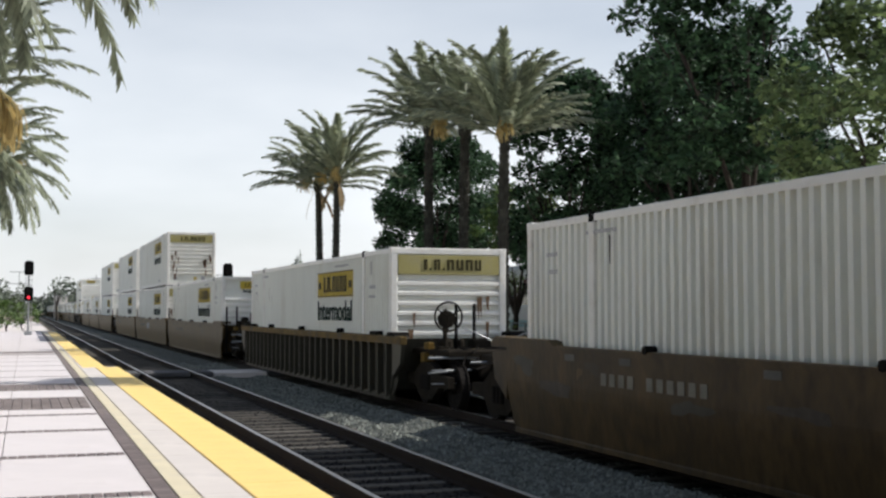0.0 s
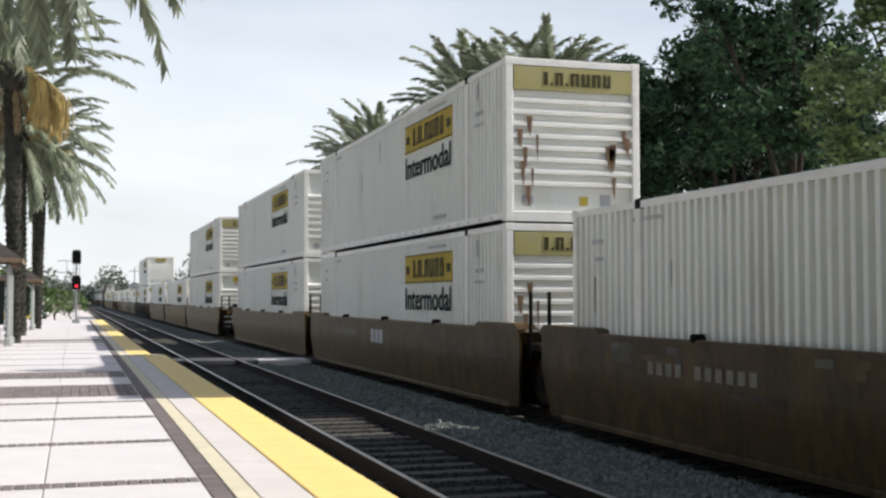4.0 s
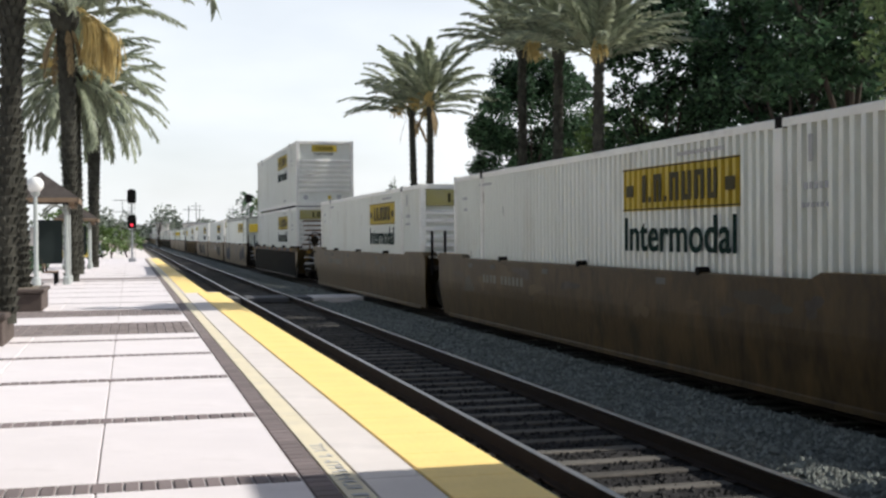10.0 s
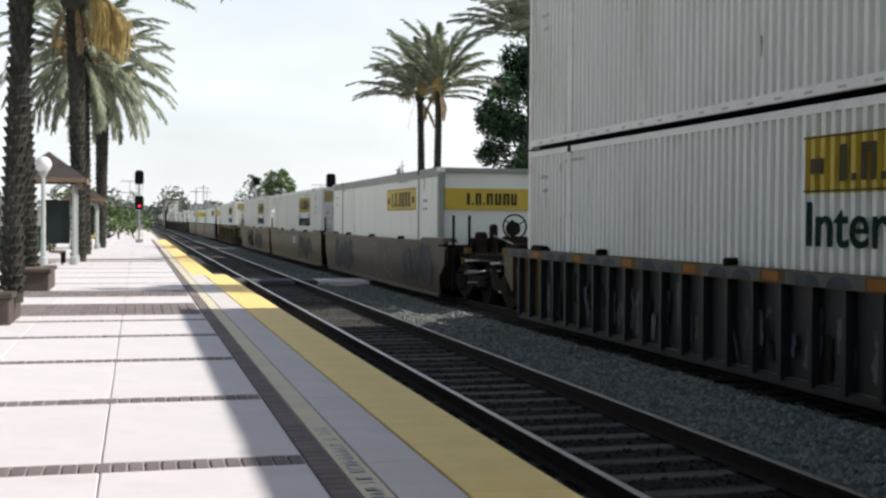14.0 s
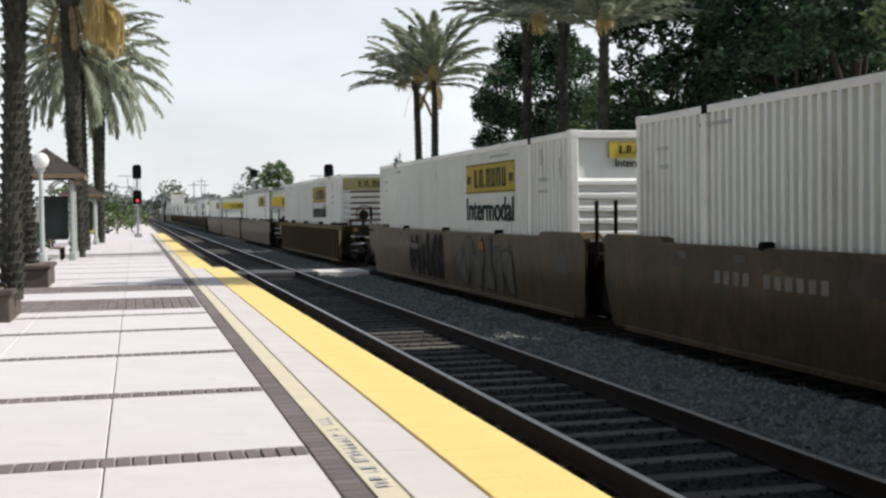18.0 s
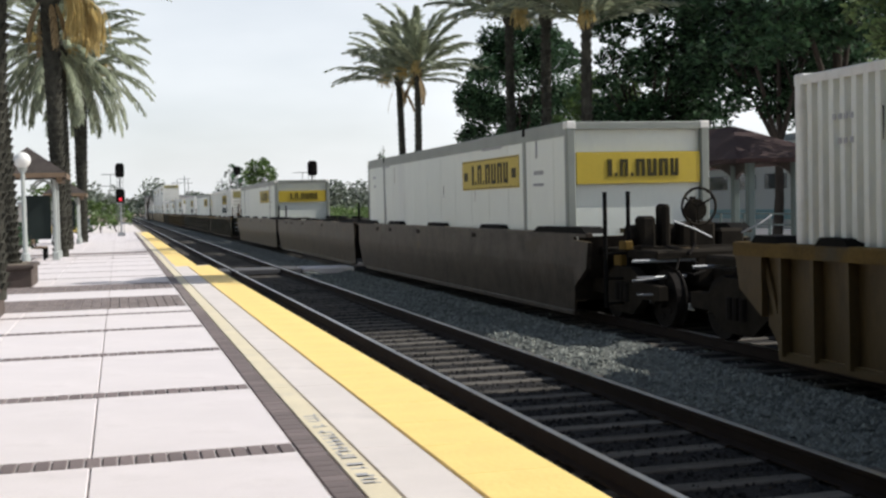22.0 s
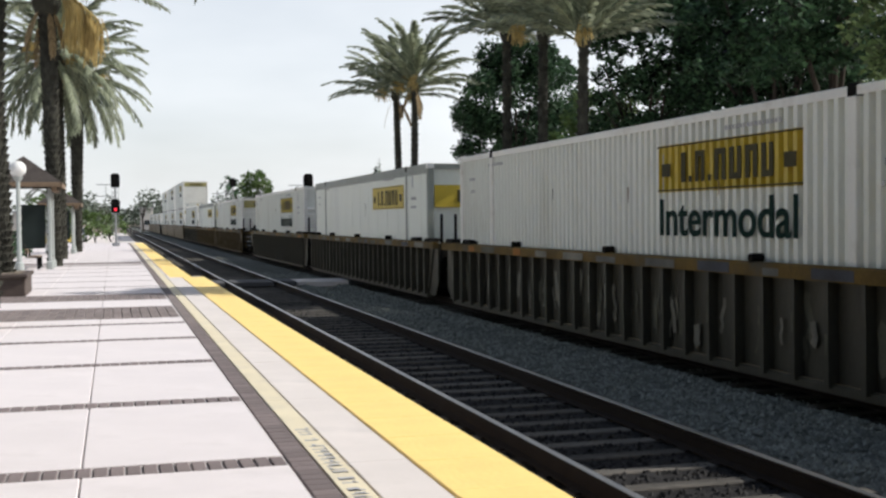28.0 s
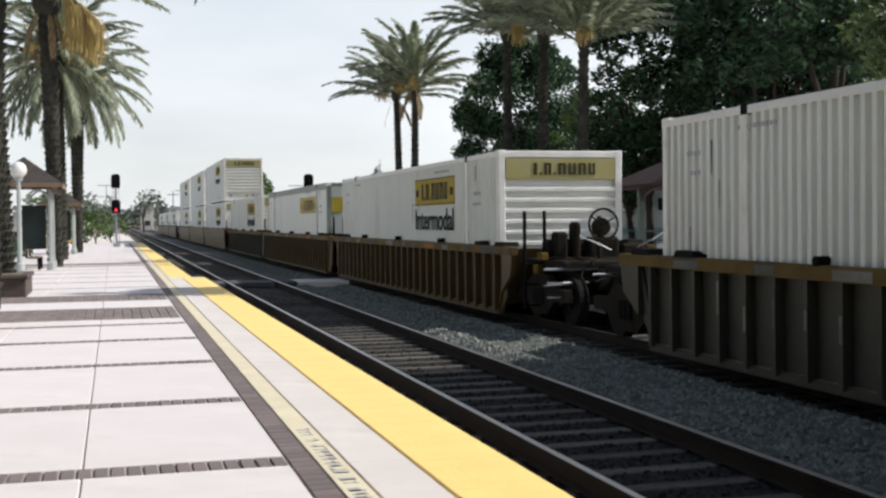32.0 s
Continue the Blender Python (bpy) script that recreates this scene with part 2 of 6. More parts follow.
M_POSTG = material("post_pale", (0.42, 0.45, 0.43), 0.5, var=0.08, scale=3)
M_POSTT = material("post_teal", (0.11, 0.145, 0.14), 0.5, var=0.12, scale=3)
M_GREEN = material("dark_green_panel", (0.022, 0.03, 0.028), 0.6, var=0.15, scale=2, spec=0.12)
M_WOOD = material("bench_wood", (0.2, 0.14, 0.09), 0.7, var=0.25, scale=3, grain=20, stretch=(1, 0.2, 1))
M_GLOBE = material("lamp_globe", (0.8, 0.8, 0.77), 0.3, var=0.03, bump=0)
M_COACH = material("coach_white", (0.42, 0.45, 0.45), 0.4, var=0.05, scale=0.5, grain=10, bump=0.02)
M_TEAL = material("coach_teal", (0.16, 0.30, 0.33), 0.4, var=0.1, scale=0.5)
M_GLASS = material("dark_glass", (0.03, 0.04, 0.045), 0.08, var=0.1, bump=0, spec=0.6)
M_WALLB = material("far_wall", (0.55, 0.52, 0.48), 0.85, var=0.1, scale=0.3, grain=3)
M_STEELG = material("grey_steel", (0.3, 0.31, 0.32), 0.5, metal=0.4, var=0.1, scale=3)
M_SIGNALRED = glow("signal_red", (0.9, 0.03, 0.06), 0.7)
M_GRAF = material("spray_pale", (0.16, 0.15, 0.12), 0.6, var=0.45, scale=3, bump=0)
M_OLIVE = material("spray_olive", (0.10, 0.097, 0.075), 0.7, var=0.4, scale=2.5, bump=0, spec=0.08)
M_RUST = material("rust_streak", (0.17, 0.105, 0.06), 0.85, var=0.4, scale=4, grain=30, bump=0.1)
M_PAINTS = [material("car_paint", c, 0.3, var=0.05, bump=0.0) for c in ((0.55, 0.42, 0.06), (0.6, 0.6, 0.6), (0.45, 0.47, 0.5))]
# dark coat of the added wall and canopy that hold back sky light
M_BLOCKER = material("depot_brick", (0.075, 0.085, 0.07), 0.9, var=0.25, scale=3, grain=40, bump=0.3, spec=0.12)
M_TYRE = material("tyre", (0.02, 0.02, 0.02), 0.8)
M_ASPHALT = material("asphalt", (0.085, 0.085, 0.088), 0.9, var=0.2, scale=0.6, grain=30, bump=0.3)


# ================= mesh helpers =================
class Geo:
    def __init__(self):
        self.v = []
        self.f = []

    def add(self, vs, fs):
        o = len(self.v)
        self.v += [tuple(p) for p in vs]
        self.f += [tuple(i + o for i in q) for q in fs]
        return self

    def box(self, x0, x1, y0, y1, z0, z1):
        return self.add([(x0, y0, z0), (x1, y0, z0), (x1, y1, z0), (x0, y1, z0), (x0, y0, z1), (x1, y0, z1), (x1, y1, z1), (x0, y1, z1)],
                        [(0, 3, 2, 1), (4, 5, 6, 7), (0, 1, 5, 4), (1, 2, 6, 5), (2, 3, 7, 6), (3, 0, 4, 7)])

    def cbox(self, x0, x1, y0, y1, z0, z1, c=0.01):
        """a box with its upright and top edges cut"""
        c = min(c, (x1 - x0) / 3, (y1 - y0) / 3, (z1 - z0) / 3)
        ring = [(x0 + c, y0), (x1 - c, y0), (x1, y0 + c), (x1, y1 - c), (x1 - c, y1), (x0 + c, y1), (x0, y1 - c), (x0, y0 + c)]
        inner = [(min(max(x, x0 + c), x1 - c), min(max(y, y0 + c), y1 - c)) for x, y in ring]
        vs = [(x, y, z0) for x, y in ring] + [(x, y, z1 - c) for x, y in ring] + [(x, y, z1) for x, y in inner]
        fs = [tuple(range(7, -1, -1)), tuple(range(16, 24))]
        for k in range(2):
            for i in range(8):
                j = (i + 1) % 8
                fs.append((k * 8 + i, k * 8 + j, k * 8 + 8 + j, k * 8 + 8 + i))
        return self.add(vs, fs)

    def prism(self, poly, axis, a, b):
        """a closed outline drawn along an axis; the outline's two coordinates are the other axes in order"""
        n = len(poly)
        def put(p, t):
            q = list(p)
            q.insert(axis, t)
            return tuple(q)
        vs = [put(p, a) for p in poly] + [put(p, b) for p in poly]
        fs = [tuple(range(n)), tuple(range(2 * n - 1, n - 1, -1))]
        fs += [(i, i + n, (i + 1) % n + n, (i + 1) % n) for i in range(n)]
        return self.add(vs, fs)

    def cyl(self, p0, p1, r0, r1=None, n=10, caps=True):
        r1 = r0 if r1 is None else r1
        p0, p1 = Vector(p0), Vector(p1)
        d = (p1 - p0).normalized()
        u = d.orthogonal().normalized()
        w = d.cross(u)
        vs = []
        for p, r in ((p0, r0), (p1, r1)):
            for i in range(n):
                a = 2 * math.pi * i / n
                vs.append(p + (u * math.cos(a) + w * math.sin(a)) * r)
        fs = [(i, (i + 1) % n, (i + 1) % n + n, i + n) for i in range(n)]
        if caps:
            fs += [tuple(range(n - 1, -1, -1)), tuple(range(n, 2 * n))]
        return self.add(vs, fs)

    def tube(self, pts, r, n=8):
        """pts: points; r: a radius or one for each"""
        rs = r if isinstance(r, (list, tuple)) else [r] * len(pts)
        pts = [Vector(p) for p in pts]
        o = len(self.v)
        for k, p in enumerate(pts):
            d = (pts[min(k + 1, len(pts) - 1)] - pts[max(k - 1, 0)]).normalized()
            u = d.cross(Vector((0.3, 1, 0.2))).normalized()
            w = d.cross(u)
            for i in range(n):
                a = 2 * math.pi * i / n
                self.v.append(tuple(p + (u * math.cos(a) + w * math.sin(a)) * rs[k]))
        for k in range(len(pts) - 1):
            for i in range(n):
                j = (i + 1) % n
                self.f.append((o + k * n + i, o + k * n + j, o + (k + 1) * n + j, o + (k + 1) * n + i))
        self.f.append(tuple(o + i for i in range(n - 1, -1, -1)))
        self.f.append(tuple(o + (len(pts) - 1) * n + i for i in range(n)))
        return self

    def ball(self, c, r, n=12, m=8, zs=1.0):
        vs = [(c[0], c[1], c[2] - r * zs)]
        for j in range(1, m):
            a = -math.pi / 2 + math.pi * j / m
            for i in range(n):
                b = 2 * math.pi * i / n
                vs.append((c[0] + r * math.cos(a) * math.cos(b), c[1] + r * math.cos(a) * math.sin(b), c[2] + r * zs * math.sin(a)))
        vs.append((c[0], c[1], c[2] + r * zs))
        fs = []
        for i in range(n):
            fs.append((0, 1 + (i + 1) % n, 1 + i))
            fs.append((len(vs) - 1, 1 + (m - 2) * n + i, 1 + (m - 2) * n + (i + 1) % n))
            for j in range(m - 2):
                fs.append((1 + j * n + i, 1 + j * n + (i + 1) % n, 1 + (j + 1) * n + (i + 1) % n, 1 + (j + 1) * n + i))
        return self.add(vs, fs)

    def mesh(self, name, mat, smooth=False):
        me = bpy.data.meshes.new(name)
        me.from_pydata(self.v, [], self.f)
        me.materials.append(mat)
        if smooth:
            me.polygons.foreach_set("use_smooth", [True] * len(me.polygons))
        bm = bmesh.new()
        bm.from_mesh(me)
        bmesh.ops.recalc_face_normals(bm, faces=bm.faces)
        bm.to_mesh(me)
        bm.free()
        return me


def part(name, g, mat, parent=None, label="", smooth=False):
    ob = new(name, g.mesh(name, mat, smooth) if isinstance(g, Geo) else g)
    if mat and not ob.data.materials:
        ob.data.materials.append(mat)
    if parent:
        ob.parent = parent
    if label:
        ob["label"] = label
    return ob


def thing(name, label, category, group="", kind=""):
    return tagged(new(name), label, category, group, kind)


def lettering(words, size, depth=0.004):
    """a flat mesh of letters in the x-z plane, starting at the origin, cap height about 0.7 of size"""
    cu = bpy.data.curves.new("letters", "FONT")
    cu.body = words
    cu.size = size
    cu.extrude = depth
    cu.offset = 0.012 * size
    tmp = bpy.data.objects.new("letters", cu)
    scene.collection.objects.link(tmp)
    me = bpy.data.meshes.new_from_object(tmp.evaluated_get(bpy.context.evaluated_depsgraph_get()))
    bpy.data.objects.remove(tmp)
    bpy.data.curves.remove(cu)
    return me


# ================= ground and tracks =================
RAIL_TOP = -0.2
BED = -0.40
TRACK_X = (4.115, 8.48)
GAUGE = 0.7525        # half the distance between the rail heads' middles


def build_ground():
    g = Geo()
    xs = [-4000, -300, -60, -12, 2.7, 6, 10.6, 14, 40, 120, 400, 4000]
    ys = [-4000, -200, -20, 0, 20, 60, 120, 300, 900, 4000]
    for y in ys:
        for x in xs:
            g.v.append((x, y, BED - 0.06))
    n = len(xs)
    for j in range(len(ys) - 1):
        for i in range(n - 1):
            g.f.append((j * n + i, j * n + i + 1, (j + 1) * n + i + 1, (j + 1) * n + i))
    tagged(part("ground", g, M_SOIL), "dusty bare earth with dry patches", "ground", kind="structure")


def bed_height(x, y):
    h = -0.06
    for c in TRACK_X:
        d = abs(x - c)
        h = max(h, -0.03 if d < 1.3 else max(-0.03, 0.06 - abs(d - 1.6) * 0.25))
    return BED + h + 0.035 * noise.noise((x * 2.1, y * 2.1, 0)) + 0.03 * noise.noise((x * 6, y * 6, 3))


def build_ballast():
    """one uneven bed of crushed stone under both tracks"""
    g = Geo()
    ys = list(np.arange(-34, 2, 2.0)) + list(np.arange(2, 46, 0.22)) + list(np.arange(46, 130, 1.5)) + list(np.arange(130, 520, 12))
    xs = list(np.arange(2.66, 11.2, 0.2))
    n = len(xs)
    for y in ys:
        for x in xs:
            g.v.append((x, y, bed_height(x, y)))
    for j in range(len(ys) - 1):
        for i in range(n - 1):
            g.f.append((j * n + i, j * n + i + 1, (j + 1) * n + i + 1, (j + 1) * n + i))
    bed = tagged(part("ballast_bed", g, M_GRAVEL), "bed of grey crushed stone ballast under the tracks", "ballast", kind="structure")
    for c in TRACK_X:
        g = Geo()
        xs2 = [c - 1.28 + i * 0.16 for i in range(17)]
        for y in ys:
            for i, x in enumerate(xs2):
                e = -0.06 if i in (0, 16) else 0.0
                g.v.append((x, y, BED + 0.006 + e + 0.022 * noise.noise((x * 5, y * 5, 7))))
        for j in range(len(ys) - 1):
            for i in range(16):
                g.f.append((j * 17 + i, j * 17 + i + 1, (j + 1) * 17 + i + 1, (j + 1) * 17 + i))
        part("track_bed", g, M_OILYBED, bed, "oil-darkened stones between the rails")


def stones(count, x0, x1, y0, y1, z, r0, r1, seed, near=1.4):
    rnd = random.Random(seed)
    g = Geo()
    for _ in range(count):
        x, y = rnd.uniform(x0, x1), y0 + (y1 - y0) * rnd.random() ** near
        if z is None:
            zz = bed_height(x, y) + 0.008
        else:
            zz = z
        r = rnd.uniform(r0, r1)
        a = rnd.uniform(0, 6.28)
        vs = []
        for i in range(4):
            b = a + i * 1.57 + rnd.uniform(-0.4, 0.4)
            vs.append((x + r * math.cos(b) * rnd.uniform(0.7, 1.2), y + r * math.sin(b) * rnd.uniform(0.7, 1.2), zz - r * 0.3 + rnd.uniform(-0.2, 0.2) * r))
        vs.append((x + rnd.uniform(-0.3, 0.3) * r, y + rnd.uniform(-0.3, 0.3) * r, zz + r * rnd.uniform(0.5, 0.9)))
        g.add(vs, [(0, 1, 4), (1, 2, 4), (2, 3, 4), (3, 0, 4)])
    return g


def build_stones():
    tagged(part("ballast_stones", stones(27000, 5.35, 7.65, 6, 46, None, 0.016, 0.045, 1, 1.9), M_STONE), "loose grey crushed stones between the tracks", "ballast", kind="stuff")
    tagged(part("ballast_stones", stones(9000, 3.0, 5.3, 5, 34, BED + 0.012, 0.015, 0.04, 2), M_OILY), "loose grey crushed stones between the ties", "ballast", kind="stuff")


def build_rails():
    prof = [(-0.07, -0.172), (0.07, -0.172), (0.07, -0.158), (0.012, -0.14), (0.012, -0.05), (0.036, -0.036), (0.036, -0.005), (-0.036, -0.005), (-0.036, -0.036), (-0.012, -0.05), (-0.012, -0.14), (-0.07, -0.158)]
    for c in TRACK_X:
        tr = thing("railway_track", "straight railway track with steel rails on timber ties", "track", kind="structure")
        for s in (-1, 1):
            x = c + s * GAUGE
            r = part("rail", Geo().prism([(x + a, RAIL_TOP + b) for a, b in prof], 1, -30, 520), M_RAIL, tr, "rusty steel rail with a worn bright head")
            part("rail_head", Geo().prism([(x - 0.031, RAIL_TOP - 0.006), (x + 0.031, RAIL_TOP - 0.006), (x + 0.026, RAIL_TOP), (x - 0.026, RAIL_TOP)], 1, -30, 520), M_RAILTOP, r)
        tie = Geo().cbox(-1.3, 1.3, -0.085, 0.085, -0.2, 0, 0.012).mesh("tie", M_TIE)
        plate = Geo().cbox(-0.09, 0.09, -0.09, 0.09, -0.004, 0.012, 0.004).mesh("tie_plate", M_RAIL)
        rest = Geo()
        y, k = 3.0, 0
        rnd = random.Random(int(c * 10))
        while y < 330:
            if 4 < y < 44:
                t = new("tie", tie)
                t.parent = tr
                t.location = (c + rnd.uniform(-0.03, 0.03), y, RAIL_TOP - 0.172 + rnd.uniform(-0.006, 0.004))
                t.rotation_euler = (0, 0, rnd.uniform(-0.012, 0.012))
                if y < 26 and c < 6:
                    for s in (-1, 1):
                        q = new("tie_plate", plate)
                        q.parent = t
                        q.location = (s * GAUGE, 0, 0)
            else:
                rest.cbox(c - 1.3, c + 1.3, y - 0.09, y + 0.09, RAIL_TOP - 0.37, RAIL_TOP - 0.172, 0.012)
            y += 0.58 + rnd.uniform(-0.03, 0.03)
            k += 1
        tagged(part("far_ties", rest, M_TIE, tr), kind="stuff")
    # plank crossing for staff
    cr = thing("track_crossing", "dark rubber and pale concrete panel crossing between the rails", "crossing")
    for c in TRACK_X:
        for a, b in ((-1.35, -0.83), (-0.66, 0.66), (0.83, 1.35)):
            part("crossing_panel", Geo().cbox(c + a, c + b, 36.6, 38.3, RAIL_TOP - 0.15, RAIL_TOP - 0.01, 0.02), M_ASPHALT, cr, "worn dark rubber panel")
    part("crossing_panel", Geo().cbox(5.5, 7.1, 36.6, 38.3, RAIL_TOP - 0.2, RAIL_TOP - 0.03, 0.02), M_EDGE, cr)


build_ground()
build_ballast()
build_stones()
build_rails()


# ================= the train =================
LEN, HALF = 16.15, 8.075
WID = 1.295
TALL = 2.896
PITCH = 0.19


def corrugation(y0, y1, x_out, depth, sign):
    """points (x, y) of a folded wall from y0 to y1"""
    pts = []
    n = max(1, round((y1 - y0) / PITCH))
    p = (y1 - y0) / n
    for i in range(n):
        a = y0 + i * p
        for u, d in ((0.0, 0), (0.40, 0), (0.54, 1), (0.86, 1)):
            pts.append((x_out - sign * depth * d, a + u * p))
    pts.append((x_out, y1))
    return pts


def wall_from(pts, z0, z1, thick, sign):
    g = Geo()
    n = len(pts)
    vs = [(x, y, z0) for x, y in pts] + [(x, y, z1) for x, y in pts]
    vs += [(x - sign * thick, y, z0) for x, y in pts] + [(x - sign * thick, y, z1) for x, y in pts]
    fs = []
    for i in range(n - 1):
        fs += [(i, i + 1, n + i + 1, n + i), (2 * n + i, 3 * n + i, 3 * n + i + 1, 2 * n + i + 1), (n + i, n + i + 1, 3 * n + i + 1, 3 * n + i), (i, 2 * n + i, 2 * n + i + 1, i + 1)]
    fs += [(0, n, 3 * n, 2 * n), (n - 1, 3 * n - 1, 4 * n - 1, 2 * n - 1)]
    return g.add(vs, fs)


def on_side(me, y, z, x=-WID - 0.006):
    """letters turned to stand on the side that faces the platform"""
    me.transform(Matrix(((0, 0, -1, x), (-1, 0, 0, y), (0, 1, 0, z), (0, 0, 0, 1))))
    return me


def on_front(me, x, z, y=-HALF - 0.012):
    me.transform(Matrix(((1, 0, 0, x), (0, 0, -1, y), (0, 1, 0, z), (0, 0, 0, 1))))
    return me


def bars(g, a0, a1, z0, z1, widths, put):
    """plain upright bars in place of a brand's letters"""
    gap = 0.42 * sum(widths) / len(widths)
    k = (a1 - a0) / (sum(widths) + gap * (len(widths) - 1))
    a, h = a0, z1 - z0
    for i, w in enumerate(widths):
        if w < 0.4:
            put(g, a, a + w * k, z0, z0 + h * 0.2)
        elif w < 0.75:
            put(g, a + w * k * 0.4, a + w * k, z0, z1)
        else:
            put(g, a, a + w * k * 0.38, z0, z1)
            put(g, a + w * k * 0.64, a + w * k, z0, z1)
            z = z0 if i % 2 else z1 - h * 0.2
            put(g, a + w * k * 0.37, a + w * k * 0.65, z, z + h * 0.2)
        a += (w + gap) * k


def side_bar(g, a, b, z0, z1):
    if z1 > z0:
        g.box(-WID - 0.009, -WID - 0.004, -b, -a, z0, z1)


def front_bar(g, a, b, z0, z1):
    if z1 > z0:
        g.box(a, b, -HALF - 0.026, -HALF - 0.020, z0, z1)


def build_container(style, words):
    """origin at the middle of the base; the front end looks to -y, the side to the platform is -x"""
    c = thing("freight_container", words, "container", "containers on the train")
    frame = M_FRAME
    smooth = style == "S"
    wall = M_WHITE2 if smooth else M_WHITE
    for s in (-1, 1):
        if smooth:
            g = Geo().box(*sorted((s * (WID - 0.03), s * (WID - 0.012))), -HALF + 0.1, HALF - 0.1, 0.16, 2.68)
            part("side_wall", g, wall, c)
            g = Geo()
            y = -HALF + 0.7
            while y < HALF - 0.4:
                g.box(*sorted((s * (WID - 0.014), s * (WID - 0.007))), y - 0.02, y + 0.02, 0.16, 2.68)
                y += 1.22
            part("seam_strip", g, wall, c)
            part("roof_band", Geo().cbox(*sorted((s * (WID - 0.05), s * WID)), -HALF, HALF, 2.66, TALL, 0.01), M_GREYBAND, c, "bare grey metal top band")
        else:
            for a, b in ((-HALF + 0.12, -5.97), (-5.85, 5.85), (5.97, HALF - 0.12)):
                part("side_wall", wall_from(corrugation(a, b, s * (WID - 0.008), 0.07, s), 0.16, 2.78, 0.004, s), wall, c, "corrugated white steel side")
            part("top_rail", Geo().cbox(*sorted((s * (WID - 0.06), s * WID)), -HALF, HALF, 2.775, TALL - 0.02, 0.01), frame, c)
        part("bottom_rail", Geo().cbox(*sorted((s * (WID - 0.08), s * WID)), -HALF + 0.02, HALF - 0.02, 0.045, 0.17, 0.012), frame, c)
        for y in (-5.91, 5.91):
            part("lifting_post", Geo().cbox(*sorted((s * (WID - 0.05), s * (WID + 0.004))), y - 0.075, y + 0.075, 0.05, TALL, 0.01), M_GREYBAND if smooth else frame, c)
            part("lifting_fitting", Geo().cbox(*sorted((s * (WID - 0.13), s * (WID + 0.008))), y - 0.09, y + 0.09, TALL - 0.13, TALL + 0.008, 0.02), M_BLACK, c, "dark steel lifting fitting")
        for y in (-1, 1):
            part("corner_post", Geo().cbox(*sorted((s * (WID - 0.15), s * (WID + 0.003))), *sorted((y * (HALF - 0.14), y * HALF)), 0.0, TALL, 0.02), M_GREYBAND if smooth else frame, c)
            for z in (0, TALL - 0.12):
                part("corner_casting", Geo().cbox(*sorted((s * (WID - 0.165), s * (WID + 0.007))), *sorted((y * (HALF - 0.18), y * (HALF + 0.006))), z, z + 0.12, 0.015), frame, c)
    # drain holes along the bottom rail
    g = Geo()
    for i in range(24):
        y = -7.4 + i * 0.64
        g.box(-WID - 0.003, -WID + 0.01, y, y + 0.16, 0.075, 0.105)
    tagged(part("fork_slot_strip", g, M_INKGREY, c, "row of dark slots"), kind="stuff")
    # front end
    g = Geo()
    g.box(-WID + 0.1, WID - 0.1, -HALF + 0.10, -HALF + 0.13, 0.1, 2.8)
    part("front_wall", g, wall, c)
    part("front_header", Geo().cbox(-WID + 0.13, WID - 0.13, -HALF + 0.0, -HALF + 0.1, 2.76, TALL - 0.01, 0.015), M_GREYBAND if smooth else frame, c)
    part("front_sill", Geo().cbox(-WID + 0.13, WID - 0.13, -HALF + 0.0, -HALF + 0.1, 0.0, 0.18, 0.015), frame, c)
    if not smooth:
        z, top = 0.62, (2.30 if style == "A" else 2.16)
        n = 8 if style == "A" else 7
        dz = (top - z) / n
        for i in range(n):
            a = z + i * dz
            rib = Geo().prism([(-HALF + 0.104, a), (-HALF + 0.008, a + dz * 0.06), (-HALF + 0.008, a + dz * 0.36), (-HALF + 0.104, a + dz * 0.62)], 0, -WID + 0.15, WID - 0.15)
            part("front_rib", rib, frame, c)
        part("data_plate", Geo().cyl((-0.85, -HALF + 0.105, 0.38), (-0.85, -HALF + 0.09, 0.38), 0.11, n=14), M_INKGREY, c, "round grey plate")
        part("data_plate", Geo().box(0.15, 0.3, -HALF + 0.085, -HALF + 0.105, 0.3, 0.46), M_LOGO, c, "small yellow plate")
        part("data_plate", Geo().box(0.55, 0.75, -HALF + 0.085, -HALF + 0.105, 0.26, 0.5), M_INKGREY, c, "small grey plate")
    # yellow brand panels with plain bars
    if style == "A":
        part("front_panel", Geo().box(-WID + 0.16, WID - 0.16, -HALF + 0.0, -HALF + 0.062, 2.33, 2.74), M_LOGO2, c, "yellow panel with dark bars")
        g = Geo()
        bars(g, -0.62, 0.72, 2.42, 2.65, (0.7, 0.25, 0.8, 0.25, 0.9, 0.9, 0.9, 0.8), lambda q, a, b, z0, z1: q.box(a, b, -HALF - 0.012, -HALF + 0.01, z0, z1))
        tagged(part("brand_mark", g, M_BRAND, c), kind="stuff")
    elif style == "B":
        part("front_panel", Geo().box(-0.57, 0.54, -HALF + 0.02, -HALF + 0.062, 2.42, 2.70), M_LOGO, c, "small yellow panel with dark bars")
        g = Geo()
        bars(g, -0.42, 0.38, 2.49, 2.63, (0.7, 0.25, 0.8, 0.25, 0.9, 0.9, 0.9, 0.8), lambda q, a, b, z0, z1: q.box(a, b, -HALF + 0.008, -HALF + 0.03, z0, z1))
        tagged(part("brand_mark", g, M_BRAND, c), kind="stuff")
        part("front_lettering", on_front(lettering("Intermodal", 0.19), -0.46, 2.27, -HALF + 0.055), M_INKG, c, "dark lettering")
    else:
        part("front_panel", Geo().box(-WID + 0.17, WID - 0.17, -HALF + 0.02, -HALF + 0.062, 1.85, 2.38), M_LOGO, c, "wide yellow panel with dark bars")
        g = Geo()
